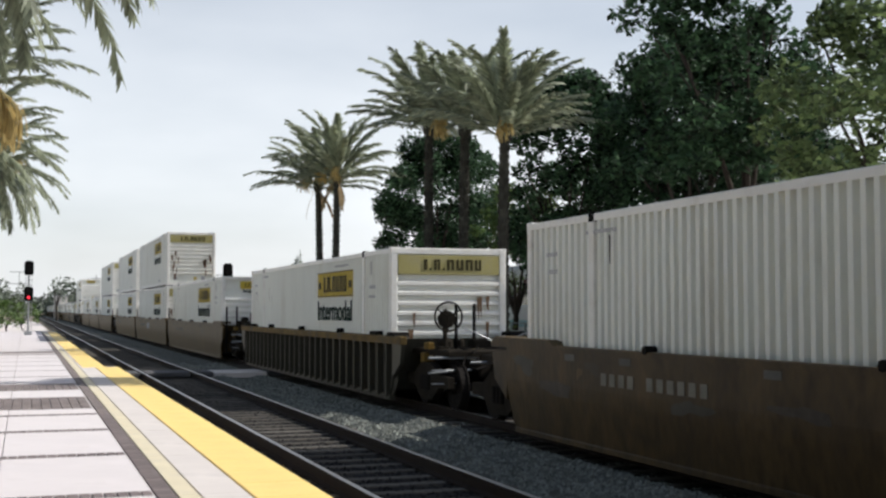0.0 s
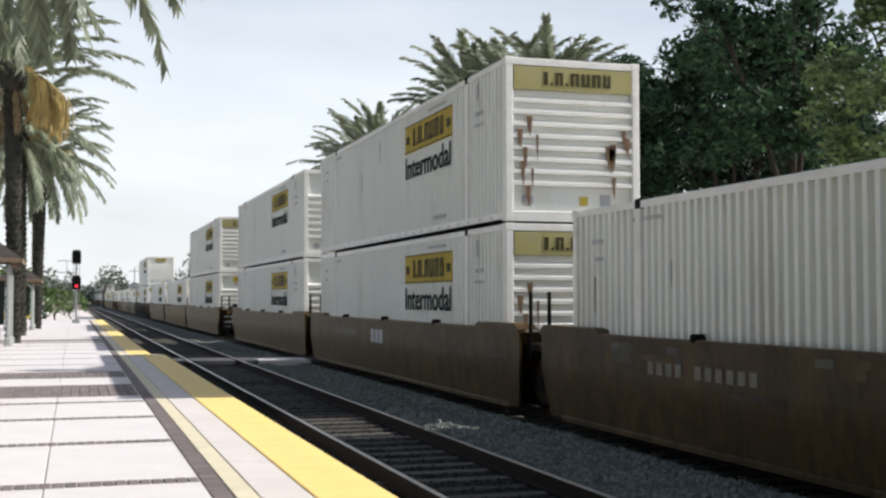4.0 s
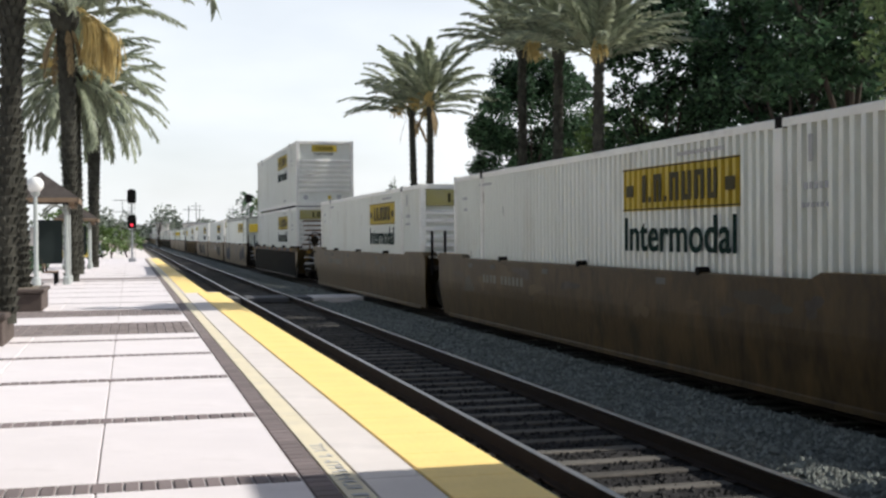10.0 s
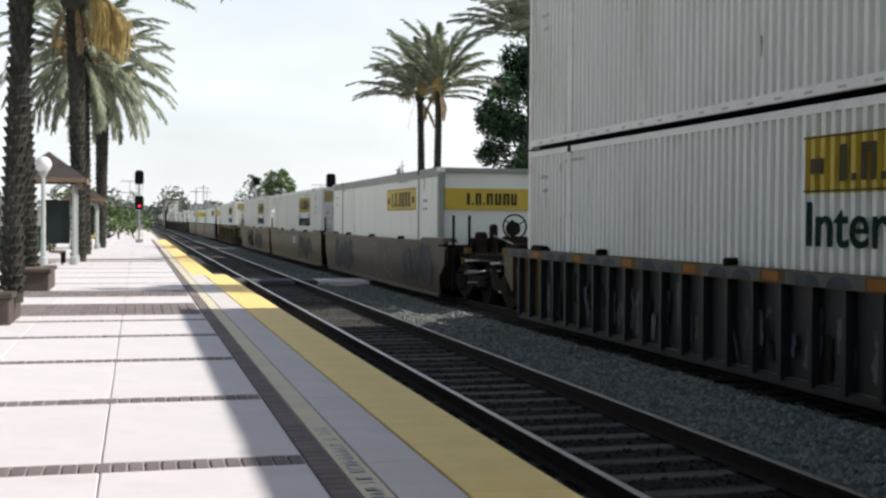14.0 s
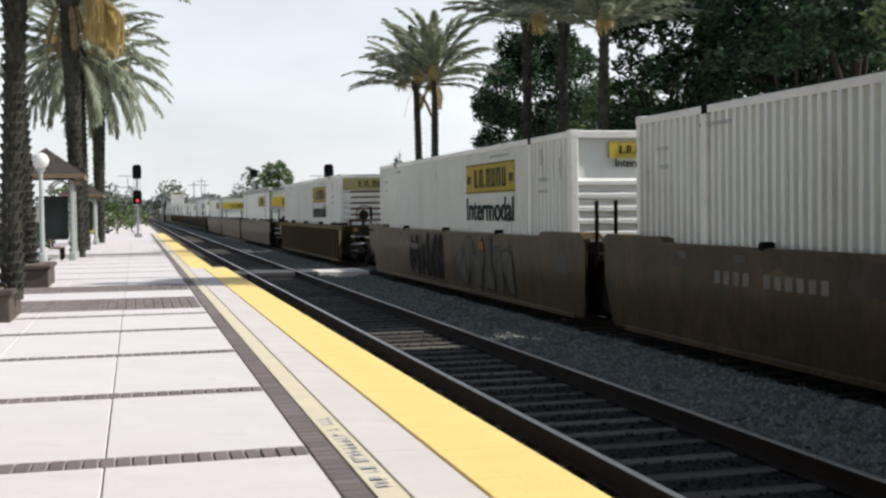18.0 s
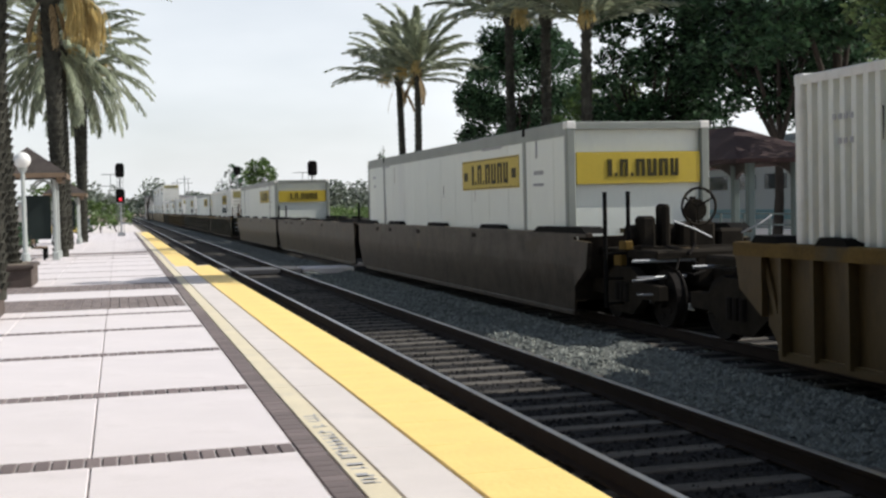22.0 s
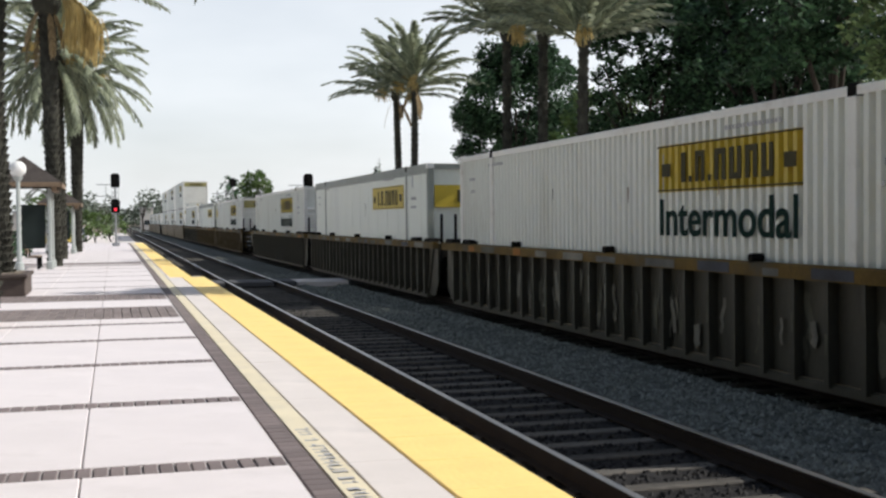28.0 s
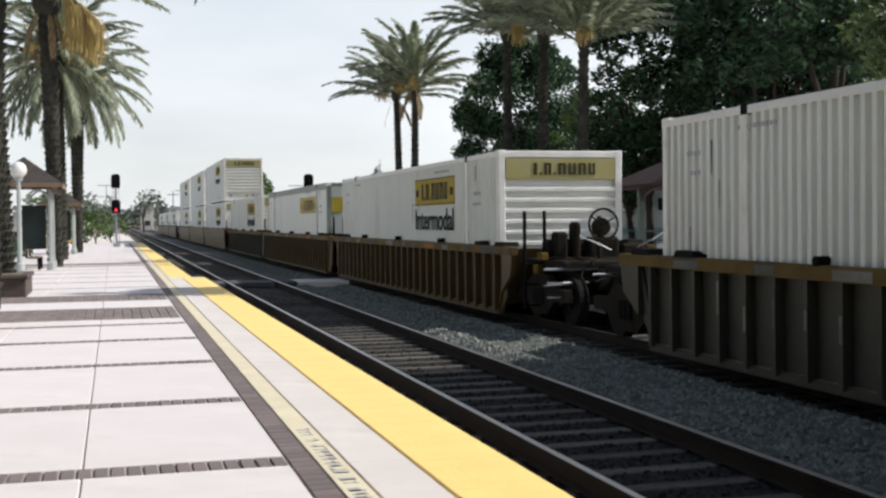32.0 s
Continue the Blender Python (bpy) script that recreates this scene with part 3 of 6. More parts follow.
        bars(g, -0.62, 0.72, 1.97, 2.26, (0.7, 0.25, 0.8, 0.25, 0.9, 0.9, 0.9, 0.8), lambda q, a, b, z0, z1: q.box(a, b, -HALF + 0.006, -HALF + 0.03, z0, z1))
        g.box(-0.35, 0.35, -HALF + 0.05, -HALF + 0.063, 1.02, 1.1)
        tagged(part("brand_mark", g, M_BRAND, c), kind="stuff")
    # side panel, painted over the folds
    if smooth:
        part("side_panel", Geo().box(-WID - 0.004, -WID + 0.015, -5.6, -1.9, 1.85, 2.46), M_LOGO, c, "yellow panel with dark bars")
        z0, z1 = 1.98, 2.32
    else:
        pts = corrugation(-5.85, 5.85, -(WID - 0.004), 0.07, -1)
        pts = [p for p in pts if -5.08 < p[1] < -1.45]
        part("side_panel", wall_from(pts, 1.9, 2.53, 0.003, -1), M_LOGO, c, "yellow panel with dark bars")
        z0, z1 = 2.05, 2.38
    a0, a1 = (1.9, 5.6) if smooth else (1.48, 5.06)
    g = Geo()
    bars(g, a0 + 0.62, a1 - 0.62, z0 - 0.03, z1 + 0.03, (0.7, 0.25, 0.8, 0.25, 0.9, 0.9, 0.9, 0.8), side_bar)
    for a, b in ((a0 + 0.15, a0 + 0.4), (a1 - 0.4, a1 - 0.15)):
        side_bar(g, a, b, z0 + 0.06, z1 - 0.1)
    side_bar(g, a0 + 0.02, a1 - 0.02, (1.87 if smooth else 1.915), (1.885 if smooth else 1.935))
    side_bar(g, a0 + 0.02, a1 - 0.02, (2.43 if smooth else 2.5), (2.445 if smooth else 2.52))
    tagged(part("brand_mark", g, M_BRAND, c), kind="stuff")
    if not smooth:
        me = lettering("Intermodal", 0.69)
        w = max(v.co.x for v in me.vertices)
        me.transform(Matrix.Diagonal((3.42 / w, 1, 1, 1)))
        part("side_lettering", on_side(me, -1.52, 1.33), M_INKG, c, "large dark lettering")
    # small stencilled marks
    g = Geo()
    for y, z, w, h in ((-6.9, 2.05, 0.5, 0.1), (-6.6, 2.35, 0.09, 0.4), (-6.9, 1.85, 0.55, 0.07), (5.2, 2.6, 0.9, 0.07), (-4.6, 2.62, 1.3, 0.07), (7.0, 2.35, 0.4, 0.08), (7.0, 2.1, 0.3, 0.08), (-4.6, 0.28, 0.9, 0.12)):
        n = max(2, int(w / 0.085))
        h = h * 0.75
        g = Geo()
        for i in range(n):
            g.box(-WID - 0.003, -WID + 0.004, y + i * w / n, y + (i + 0.6) * w / n, z, z + h)
        tagged(part("stencil_mark", g, M_INKGREY, c), kind="stuff")
    # rear, roof, floor
    part("rear_door", Geo().cbox(-WID + 0.14, WID - 0.14, HALF - 0.09, HALF - 0.03, 0.12, 2.78, 0.01), wall, c)
    g = Geo().box(-WID + 0.04, WID - 0.04, -HALF + 0.05, HALF - 0.05, TALL - 0.05, TALL - 0.025)
    for i in range(26):
        y = -7.7 + i * 0.6
        g.box(-WID + 0.1, WID - 0.1, y, y + 0.25, TALL - 0.026, TALL - 0.01)
    part("roof", g, M_ROOF, c)
    part("floor", Geo().box(-WID + 0.07, WID - 0.07, -HALF + 0.1, HALF - 0.1, 0.06, 0.14), M_BLACK, c)
    return c


# --- rolling stock ---
def build_truck(parent, y):
    z = RAIL_TOP
    t = part("truck", Geo().cbox(-1.05, 1.05, y - 0.18, y + 0.18, z + 0.38, z + 0.66, 0.03), M_TRUCK, parent, "grimy two-axle bogie")
    for s in (-1, 1):
        x0, x1 = sorted((s * 0.94, s * 1.08))
        poly = [(y - 1.25, z + 0.42), (y - 1.25, z + 0.62), (y - 0.75, z + 0.64), (y - 0.3, z + 0.86), (y + 0.3, z + 0.86), (y + 0.75, z + 0.64), (y + 1.25, z + 0.62), (y + 1.25, z + 0.42), (y + 0.7, z + 0.4), (y + 0.35, z + 0.16), (y - 0.35, z + 0.16), (y - 0.7, z + 0.4)]
        part("side_frame", Geo().prism(poly, 0, x0, x1), M_TRUCK, t)
        g = Geo()
        for k in (-0.16, 0.0, 0.16):
            g.cyl((s * 1.09, y + k, z + 0.34), (s * 1.09, y + k, z + 0.62), 0.06, n=8)
        part("spring_nest", g, M_WHEEL, t)
    for k in (-0.87, 0.87):
        w = Geo()
        w.cyl((-1.0, 0, 0), (1.0, 0, 0), 0.08, n=8)
        for s in (-1, 1):
            x0, x1 = sorted((s * 0.69, s * 0.82))
            w.cyl((x0, 0, 0), (x1, 0, 0), 0.42, n=24)
            w.cyl(*([(s * 0.66, 0, 0), (s * 0.69, 0, 0)]), 0.447, n=24)
            w.cyl((s * 0.82, 0, 0), (s * 0.9, 0, 0), 0.13, n=10)
            for i in range(6):
                a = i * math.pi / 3
                w.box(*sorted((s * 0.82, s * 0.835)), 0.26 * math.cos(a) - 0.04, 0.26 * math.cos(a) + 0.04, 0.26 * math.sin(a) - 0.04, 0.26 * math.sin(a) + 0.04)
        ax = part("wheel_set", w, M_WHEEL, t, "worn steel wheels on an axle")
        ax.location = (0, y + k, z + 0.42)
    return t


RIB_CACHE = {}


def build_unit(style, near_end, far_end, words):
    """a well car body; origin at the middle, z as in the world"""
    u = thing("well_car", words, "railcar", "cars of the train")
    main = {"brown": M_BROWN, "ochre": M_OCHRE, "taupe": M_TAUPE, "slate": M_SLATE, "slatesmooth": M_MIXED, "dark": M_DARKBROWN}[style]
    ribbed = style in ("ochre", "taupe", "slate")
    sill = M_SILL if ribbed else main
    ends = M_OCHRE if style == "slate" else main
    pn, pf = (9.02 if near_end == "A" else 8.62), (9.02 if far_end == "A" else 8.62)
    yn, yf = (9.06 if near_end == "A" else 9.2), (9.06 if far_end == "A" else 9.2)
    for s in (-1, 1):
        X = lambda v: s * v
        if ribbed:
            g = Geo().prism([(-pn + 0.3, -0.1), (pf - 0.3, -0.1), (pf, 0.2), (pf, 1.05), (-pn, 1.05), (-pn, 0.2)], 0, *sorted((X(1.29), X(1.32))))
            part("side_panel", g, main, u)
            key = (style, s)
            if key not in RIB_CACHE:
                RIB_CACHE[key] = Geo().prism([(-0.045, -0.1), (0.045, -0.1), (0.03, 1.0), (-0.03, 1.0)], 0, *sorted((X(1.315), X(1.445)))).mesh("rib", main)
            if s < 0:
                for i in range(27):
                    r = new("rib", RIB_CACHE[key])
                    r.parent = u
                    r.location = (0, -8.2 + i * 0.63, 0)
            else:
                g = Geo()
                for i in range(25):
                    y = -7.5 + i * 0.625
                    g.prism([(y - 0.055, -0.1), (y + 0.055, -0.1), (y + 0.04, 1.0), (y - 0.04, 1.0)], 0, 1.315, 1.445)
                part("far_rib_row", g, main, u)
            part("top_sill", Geo().cbox(*sorted((X(1.30), X(1.455))), -yn, yf, 0.99, 1.15, 0.02), sill, u)
            part("bottom_sill", Geo().cbox(*sorted((X(1.25), X(1.40))), -8.3, 8.3, -0.16, -0.06, 0.02), main, u)
        else:
            o = [(-pn, 1.16), (pf, 1.16), (pf, 0.62), (-pn, 0.62), (pf - 0.03, 0.45), (-pn + 0.03, 0.45), (pf - 0.2, -0.14), (-pn + 0.2, -0.14)]
            xo = [1.42, 1.42, 1.42, 1.42, 1.41, 1.41, 1.35, 1.35]
            vs = [(X(x), y, z) for x, (y, z) in zip(xo, o)] + [(X(x - 0.05), y, z) for x, (y, z) in zip(xo, o)]
            fs = [(0, 1, 2, 3), (3, 2, 4, 5), (5, 4, 6, 7)]
            fs += [tuple(i + 8 for i in q) for q in fs]
            ring = [0, 1, 2, 4, 6, 7, 5, 3]
            fs += [(ring[i], ring[(i + 1) % 8], ring[(i + 1) % 8] + 8, ring[i] + 8) for i in range(8)]
            part("side_panel", Geo().add(vs, fs), main, u)
            part("top_sill", Geo().cbox(*sorted((X(1.33), X(1.445))), -yn, yf, 1.10, 1.172, 0.012), main, u)
            part("bottom_sill", Geo().cbox(*sorted((X(1.25), X(1.37))), -8.4, 8.4, -0.18, -0.1, 0.02), main, u)
        for e in (-1, 1):
            if ribbed:
                for q in (6.9, 8.2):
                    part("end_guide", Geo().prism([(e * q, 1.14), (e * (q + 0.08), 1.225), (e * (q + 0.5), 1.235), (e * (q + 0.6), 1.14)], 0, *sorted((X(1.12), X(1.44)))), M_BLACK, u, "dark raised loading guide")
            else:
                part("end_guide", Geo().prism([(e * 6.75, 1.155), (e * 7.0, 1.25), (e * ((yn if e < 0 else yf) - 0.2), 1.26), (e * (yn if e < 0 else yf), 1.155)], 0, *sorted((X(1.10), X(1.45)))), M_BLACK if style == "dark" else main, u, "worn raised loading guide")
        for k in range(3):
            y = -4.2 + k * 4.2
            if style == "dark":
                part("side_guide", Geo().prism([(y - 0.75, 1.16), (y - 0.6, 1.25), (y + 0.6, 1.25), (y + 0.75, 1.16)], 0, *sorted((X(1.18), X(1.43)))), M_BLACK, u, "black raised side guide")
                continue
            part("lashing_knob", Geo().cyl((X(1.30), y, 1.19), (X(1.46), y, 1.19), 0.055, n=8), M_BLACK, u)
    for s in (-1, 1):
        part("floor_angle", Geo().box(*sorted((s * 1.05, s * 1.3)), -8.2, 8.2, 0.02, 0.09), M_TRUCK, u)
    for i in range(5):
        y = -7.6 + i * 3.8
        part("cross_member", Geo().cbox(-1.06, 1.06, y - 0.22, y + 0.22, 0.0, 0.085, 0.02), M_TRUCK, u)
    for e, kind in ((-1, near_end), (1, far_end)):
        art = kind == "A"
        end = 9.35 if art else 10.75
        part("end_wall", Geo().prism([(e * 8.25, 0.05), (e * 8.32, 0.05), (e * 8.75, 1.1), (e * 8.65, 1.1)], 0, -1.36, 1.36), ends, u)
        part("end_deck", Geo().cbox(-1.2 if art else -1.0, 1.2 if art else 1.0, *sorted((e * 8.6, e * end)), 0.8, 0.92, 0.03), M_TRUCK, u)
        part("draft_beam", Geo().cbox(-0.35, 0.35, *sorted((e * 8.4, e * end)), 0.40, 0.86, 0.03), M_TRUCK, u)
        for s in () if art else (-1, 1):
            part("end_sill", Geo().prism([(e * 8.6, 0.3), (e * 9.1, 0.6), (e * 9.2, 1.02), (e * 8.6, 1.05)], 0, *sorted((s * 1.34, s * 1.42))), ends, u)
        g = Geo()
        if art:
            if e > 0:
                continue
            for x in (-1.28, -0.95):
                g.cyl((x, e * 9.2, 0.7), (x, e * 9.2, 1.78), 0.035, n=8)
            part("end_post", g, M_BLACK, u, "pair of black upright posts")
        else:
            if e > 0:
                part("coupler", Geo().cbox(-0.12, 0.12, 10.75, 11.6, 0.42, 0.68, 0.05), M_TRUCK, u)
                part("cross_rail", Geo().cyl((-1.3, 10.5, 0.78), (1.3, 10.5, 0.78), 0.025, n=6), M_STEELG, u)
                build_truck(u, 9.75)
                continue
            single = near_end == far_end == "C"
            lx, wx = (-0.46, -0.78) if single else (-1.36, -0.02)
            for x in (lx, lx + 0.38):
                g.cyl((x, e * 9.75, 0.05), (x, e * 9.75, 1.8), 0.035, n=8)
            for k in range(3):
                g.cyl((lx, e * 9.75, 0.1 + k * 0.38), (lx + 0.38, e * 9.75, 0.1 + k * 0.38), 0.02, n=6)
            part("ladder", g, M_BLACK, u, "black end ladder")
            g = Geo()
            yb = e * 10.0
            g.cyl((wx, yb, 0.9), (wx, yb, 1.7), 0.05, n=8)
            g.cyl((wx, yb + e * 0.03, 1.5), (wx, yb + e * 0.13, 1.5), 0.17, n=14)
            for i in range(16):
                a, b = i * 2 * math.pi / 16, (i + 1) * 2 * math.pi / 16
                g.cyl((wx + 0.28 * math.cos(a), yb + e * 0.2, 1.55 + 0.28 * math.sin(a)), (wx + 0.28 * math.cos(b), yb + e * 0.2, 1.55 + 0.28 * math.sin(b)), 0.022, n=5)
            for a in (0.5, 2.6, 4.7):
                g.cyl((wx, yb + e * 0.16, 1.55), (wx + 0.28 * math.cos(a), yb + e * 0.2, 1.55 + 0.28 * math.sin(a)), 0.016, n=5)
            part("brake_stand", g, M_TRUCK, u, "hand brake wheel on a stand")
            for x0, x1, z0, z1 in ((-0.8, -0.55, 0.95, 1.42), (-0.45, -0.3, 0.95, 1.6), (-0.15, 0.45, 0.95, 1.32), (0.5, 0.95, 0.95, 1.2)):
                part("brake_valve", Geo().cbox(x0, x1, *sorted((e * 9.55, e * 9.85)), z0, min(z1, 1.12) if single else z1, 0.05), M_TRUCK, u)
            for x, z0, z1, w in ((-1.3, 0.55, 0.55, 0.5), (-1.3, 0.30, 0.30, 0.5), (-0.7, 1.35, 1.1, 0.6), (0.4, 1.15, 1.4, 0.5)):
                part("grab_iron", Geo().tube([(x, e * 10.72, z0), (x + w * 0.5, e * 10.8, (z0 + z1) / 2), (x + w, e * 10.72, z1)], 0.014, 5), M_STEELG, u, "worn pale grab iron")
            part("coupler", Geo().cbox(-0.12, 0.12, *sorted((e * 10.75, e * 11.6)), 0.42, 0.68, 0.05), M_TRUCK, u)
            g = Geo().tube([(0.25, e * 10.75, 0.45), (0.27, e * 11.0, 0.2), (0.2, e * 11.3, 0.02), (0.15, e * 11.6, 0.0)], 0.03, 6)
            part("air_hose", g, M_BLACK, u)
            g = Geo()
            g.cyl((-1.35, e * 10.7, 0.78), (1.35, e * 10.7, 0.78), 0.025, n=6)
            g.cyl((-1.35, e * 10.7, 0.5), (-0.5, e * 10.7, 0.55), 0.02, n=6)
            part("cross_rail", g, M_STEELG, u)
            rnd = random.Random(7)
            for _ in range(10):
                x, y, z = rnd.uniform(-1.25, 0.6), e * rnd.uniform(9.3, 10.6), rnd.uniform(0.3, 1.05)
                part("brake_box", Geo().cbox(x, x + rnd.uniform(0.1, 0.4), y, y + 0.25, z, z + rnd.uniform(0.08, 0.3), 0.02), rnd.choice((M_TRUCK, M_OCHRE, M_SILL)), u)
            for k in range(5):
                a = (rnd.uniform(-1.2, 0.2), e * 10.3, rnd.uniform(0.2, 1.0))
                b = (a[0] + rnd.uniform(0.2, 0.9), e * 10.7, a[2] + rnd.uniform(-0.3, 0.3))
                part("brake_pipe", Geo().tube([a, ((a[0] + b[0]) / 2, e * 10.8, a[2] - 0.1), b], 0.022, 6), M_WHEEL, u)
            if not single:
                part("air_tank", Geo().cyl((-0.9, e * 9.55, 1.12), (0.3, e * 9.55, 1.12), 0.17, n=12), M_TRUCK, u, "dark air tank")
        if kind == "C":
            build_truck(u, e * 9.75)
        elif e < 0:
            build_truck(u, -9.43)
    if style == "slate":
        for e in (-1, 1):
            part("end_panel", Geo().box(-1.3265, -1.321, *sorted((e * 8.25, e * 6.95)), -0.04, 0.985), M_OCHRE, u, "bare ochre end panel")
    # side marks
    g = Geo()
    rnd = random.Random(len(style))
    xs = 1.447 if ribbed else 1.424
    if style == "brown":
        row = Geo()
        for i in range(11):
            if i != 4:
                y = 5.25 - i * 0.24
                row.box(-xs - 0.003, -xs + 0.006, y, y + 0.15, 0.7, 0.86)
        tagged(part("number_mark", row, M_GRAF, u, "row of pale number bars"), kind="stuff")
    for y in (4.6, 6.2, -3.2, 1.5):
        g.box(-xs, -xs + 0.01, y, y + 0.3, 1.02 if ribbed else 0.98, 1.07)
    tagged(part("edge_mark", g, M_SILLG if style != "dark" else M_TRUCK, u, "small pale marks"), kind="stuff")
    return u


# near end of each load at the start, car style, end kinds, loads from below upwards
CONSIST = [
    (-18.2, "brown", "A", "A", "A"), (0.65, "brown", "A", "C", "A"),
    (23.92, "taupe", "C", "C", "A"),
    (46.52, "brown", "C", "A", "B"), (65.56, "brown", "A", "A", "AA"), (84.54, "brown", "A", "C", "BB"),
    (108.01, "brown", "C", "A", "BA"), (127.0, "brown", "A", "A", "B"), (146.4, "brown", "A", "C", "A"),
    (169.58, "slate", "C", "C", "AB"),
    (192.6, "slatesmooth", "C", "A", "S"), (211.8, "brown", "A", "A", "A"), (230.68, "brown", "A", "C", "B"),
    (254.28, "ochre", "C", "C", "A"),
    (277.25, "dark", "C", "A", "S"), (296.1, "dark", "A", "A", ""), (315.02, "dark", "A", "C", "S"),
    (337.86, "taupe", "C", "A", "A"), (356.7, "taupe", "A", "A", "S"), (375.61, "taupe", "A", "C", "B"),
    (398.86, "ochre", "C", "A", "A"), (417.9, "ochre", "A", "A", "S"), (436.8, "taupe", "A", "A", "A"),
    (457.5, "brown", "A", "A", "AA"), (476.4, "brown", "A", "A", "AA"), (495.3, "brown", "A", "C", "BB"),
    (521.0, "dark", "C", "A", "B"), (539.9, "dark", "A", "A", "A"), (558.8, "dark", "A", "C", "B"),
]
CAR_WORDS = {
    "brown": "rusty brown smooth-sided well car of a freight train", "taupe": "dirty grey-brown ribbed well car of a freight train",
    "ochre": "faded ochre ribbed well car of a freight train", "slate": "weathered slate-blue ribbed well car covered in spray paint",
    "slatesmooth": "faded brown and blue smooth-sided well car covered in faded spray paint", "dark": "dark brown smooth-sided well car of a freight train"}
BOX_WORDS = {
    "A": "white corrugated freight container with wide yellow front panel", "B": "white corrugated freight container with small yellow front panel",
    "S": "white smooth-sided freight container with grey roof band"}
FLOOR_Z = 0.10
MOVERS = []
first_car, first_box = {}, {}
for near, style, a, b, loads in CONSIST:
    y = near + HALF
    key = (style, a, b)
    if key not in first_car:
        first_car[key] = build_unit(style, a, b, CAR_WORDS[style])
        unit = first_car[key]
    else:
        unit = copy_thing(first_car[key], Matrix())
    unit.matrix_basis = pose(TRACK_X[1], y, 0)
    MOVERS.append((unit, y, 0.0))
    if not loads:
        tagged(unit, "dark brown well car running empty")
    for k, kind in enumerate(loads):
        z = FLOOR_Z + k * (TALL + 0.03)
        if kind not in first_box:
            box = first_box[kind] = build_container(kind, BOX_WORDS[kind])
        else:
            box = copy_thing(first_box[kind], Matrix())
        box.matrix_basis = pose(TRACK_X[1], y, z)
        MOVERS.append((box, y, z))


# --- paint and spray on single cars ---
def lean_in(z):
    """how far the lower part of a smooth side leans in at height z"""
    return 0.0 if z > 0.62 else (0.62 - z) * 0.06 if z > 0.45 else 0.0102 + (0.45 - z) * 0.102


def ribbon(g, pts, w, x, smooth=False):
    """a flat painted stroke on a car's side; pts are (y, z)"""
    o = len(g.v)
    n = len(pts)
    for i, (y, z) in enumerate(pts):
        a, b = pts[max(i - 1, 0)], pts[min(i + 1, n - 1)]
        dy, dz = b[0] - a[0], b[1] - a[1]
        l = math.hypot(dy, dz) or 1.0
        ny, nz = -dz / l * w / 2, dy / l * w / 2
        g.v += [(x + (lean_in(z + nz) if smooth else 0), y + ny, z + nz), (x + (lean_in(z - nz) if smooth else 0), y - ny, z - nz)]
    for i in range(n - 1):
        g.f.append((o + 2 * i, o + 2 * i + 1, o + 2 * i + 3, o + 2 * i + 2))


def spray(unit, y0, y1, count, seed, x, fills=True, mat=None, tall=0.42):
    rnd = random.Random(seed)
    x0 = x - 0.004
    for i in range(count):
        x = x0 - 0.0012 * i
        c = y0 + (y1 - y0) * (i + 0.5) / count
        r = (y1 - y0) / count * 0.62
        zc = 0.5 + rnd.uniform(-0.15, 0.15)
        r *= rnd.uniform(0.7, 1.3)
        c += rnd.uniform(-0.15, 0.15)
        ph = rnd.uniform(0, 6)
        loop = []
        for k in range(25):
            a = 2 * math.pi * k / 24
            m = 1 + 0.25 * math.sin(2 * a + ph) + 0.2 * math.sin(3 * a + 2 * ph) + 0.08 * math.sin(5 * a + ph)
            loop.append((c + r * m * math.cos(a), min(1.08, max(0.0, zc + tall * m * math.sin(a)))))
        if fills:
            g = Geo()
            ring = [(x + lean_in(z), y, z) for y, z in loop[:-1]]
            inner = [(x + lean_in(zc + (z - zc) * 0.5) - 0.002, c + (y - c) * 0.5, zc + (z - zc) * 0.5) for _, y, z in ring]
            g.add(ring + inner + [(x + lean_in(zc) - 0.002, c, zc)], [(k, (k + 1) % 24, 24 + (k + 1) % 24, 24 + k) for k in range(24)] + [(24 + k, 24 + (k + 1) % 24, 48) for k in range(24)])
            part("spray_patch", g, mat or M_GRAF, unit, "dull spray-painted patch")
        g = Geo()
        ribbon(g, loop, rnd.uniform(0.03, 0.06), x - 0.004, True)
        mid = [(c + r * 0.5 * math.sin(k * 0.5 + ph), 0.25 + k * 0.07) for k in range(11)]
        ribbon(g, mid, 0.04, x - 0.0045, True)
        part("spray_outline", g, M_INK if fills else M_GRAF, unit, "sprayed outline")


def streaks(unit, y0, y1, count, seed, mats):
    """faded paint strokes on the recessed panels between the ribs"""
    rnd = random.Random(seed)
    for i in range(count):
        y = rnd.uniform(y0, y1)
        z = rnd.uniform(0.0, 0.35)
        pts = [(y, z)]
        for _ in range(rnd.randint(3, 6)):
            pts.append((pts[-1][0] + rnd.uniform(-0.06, 0.06), pts[-1][1] + rnd.uniform(0.07, 0.11)))
        g = Geo()
        ribbon(g, pts, rnd.uniform(0.05, 0.15), -1.3222 - 0.0006 * i)
        part("paint_stroke", g, mats[i % len(mats)], unit, "faded pale paint stroke")


def mark_blocks(unit, y, x):
    for i in range(3):
        g = Geo().box(x, x + 0.008, y - i * 0.42, y + 0.3 - i * 0.42, 0.6, 0.92)
        part("brand_block", g, M_INKGREY, unit, "white painted block")


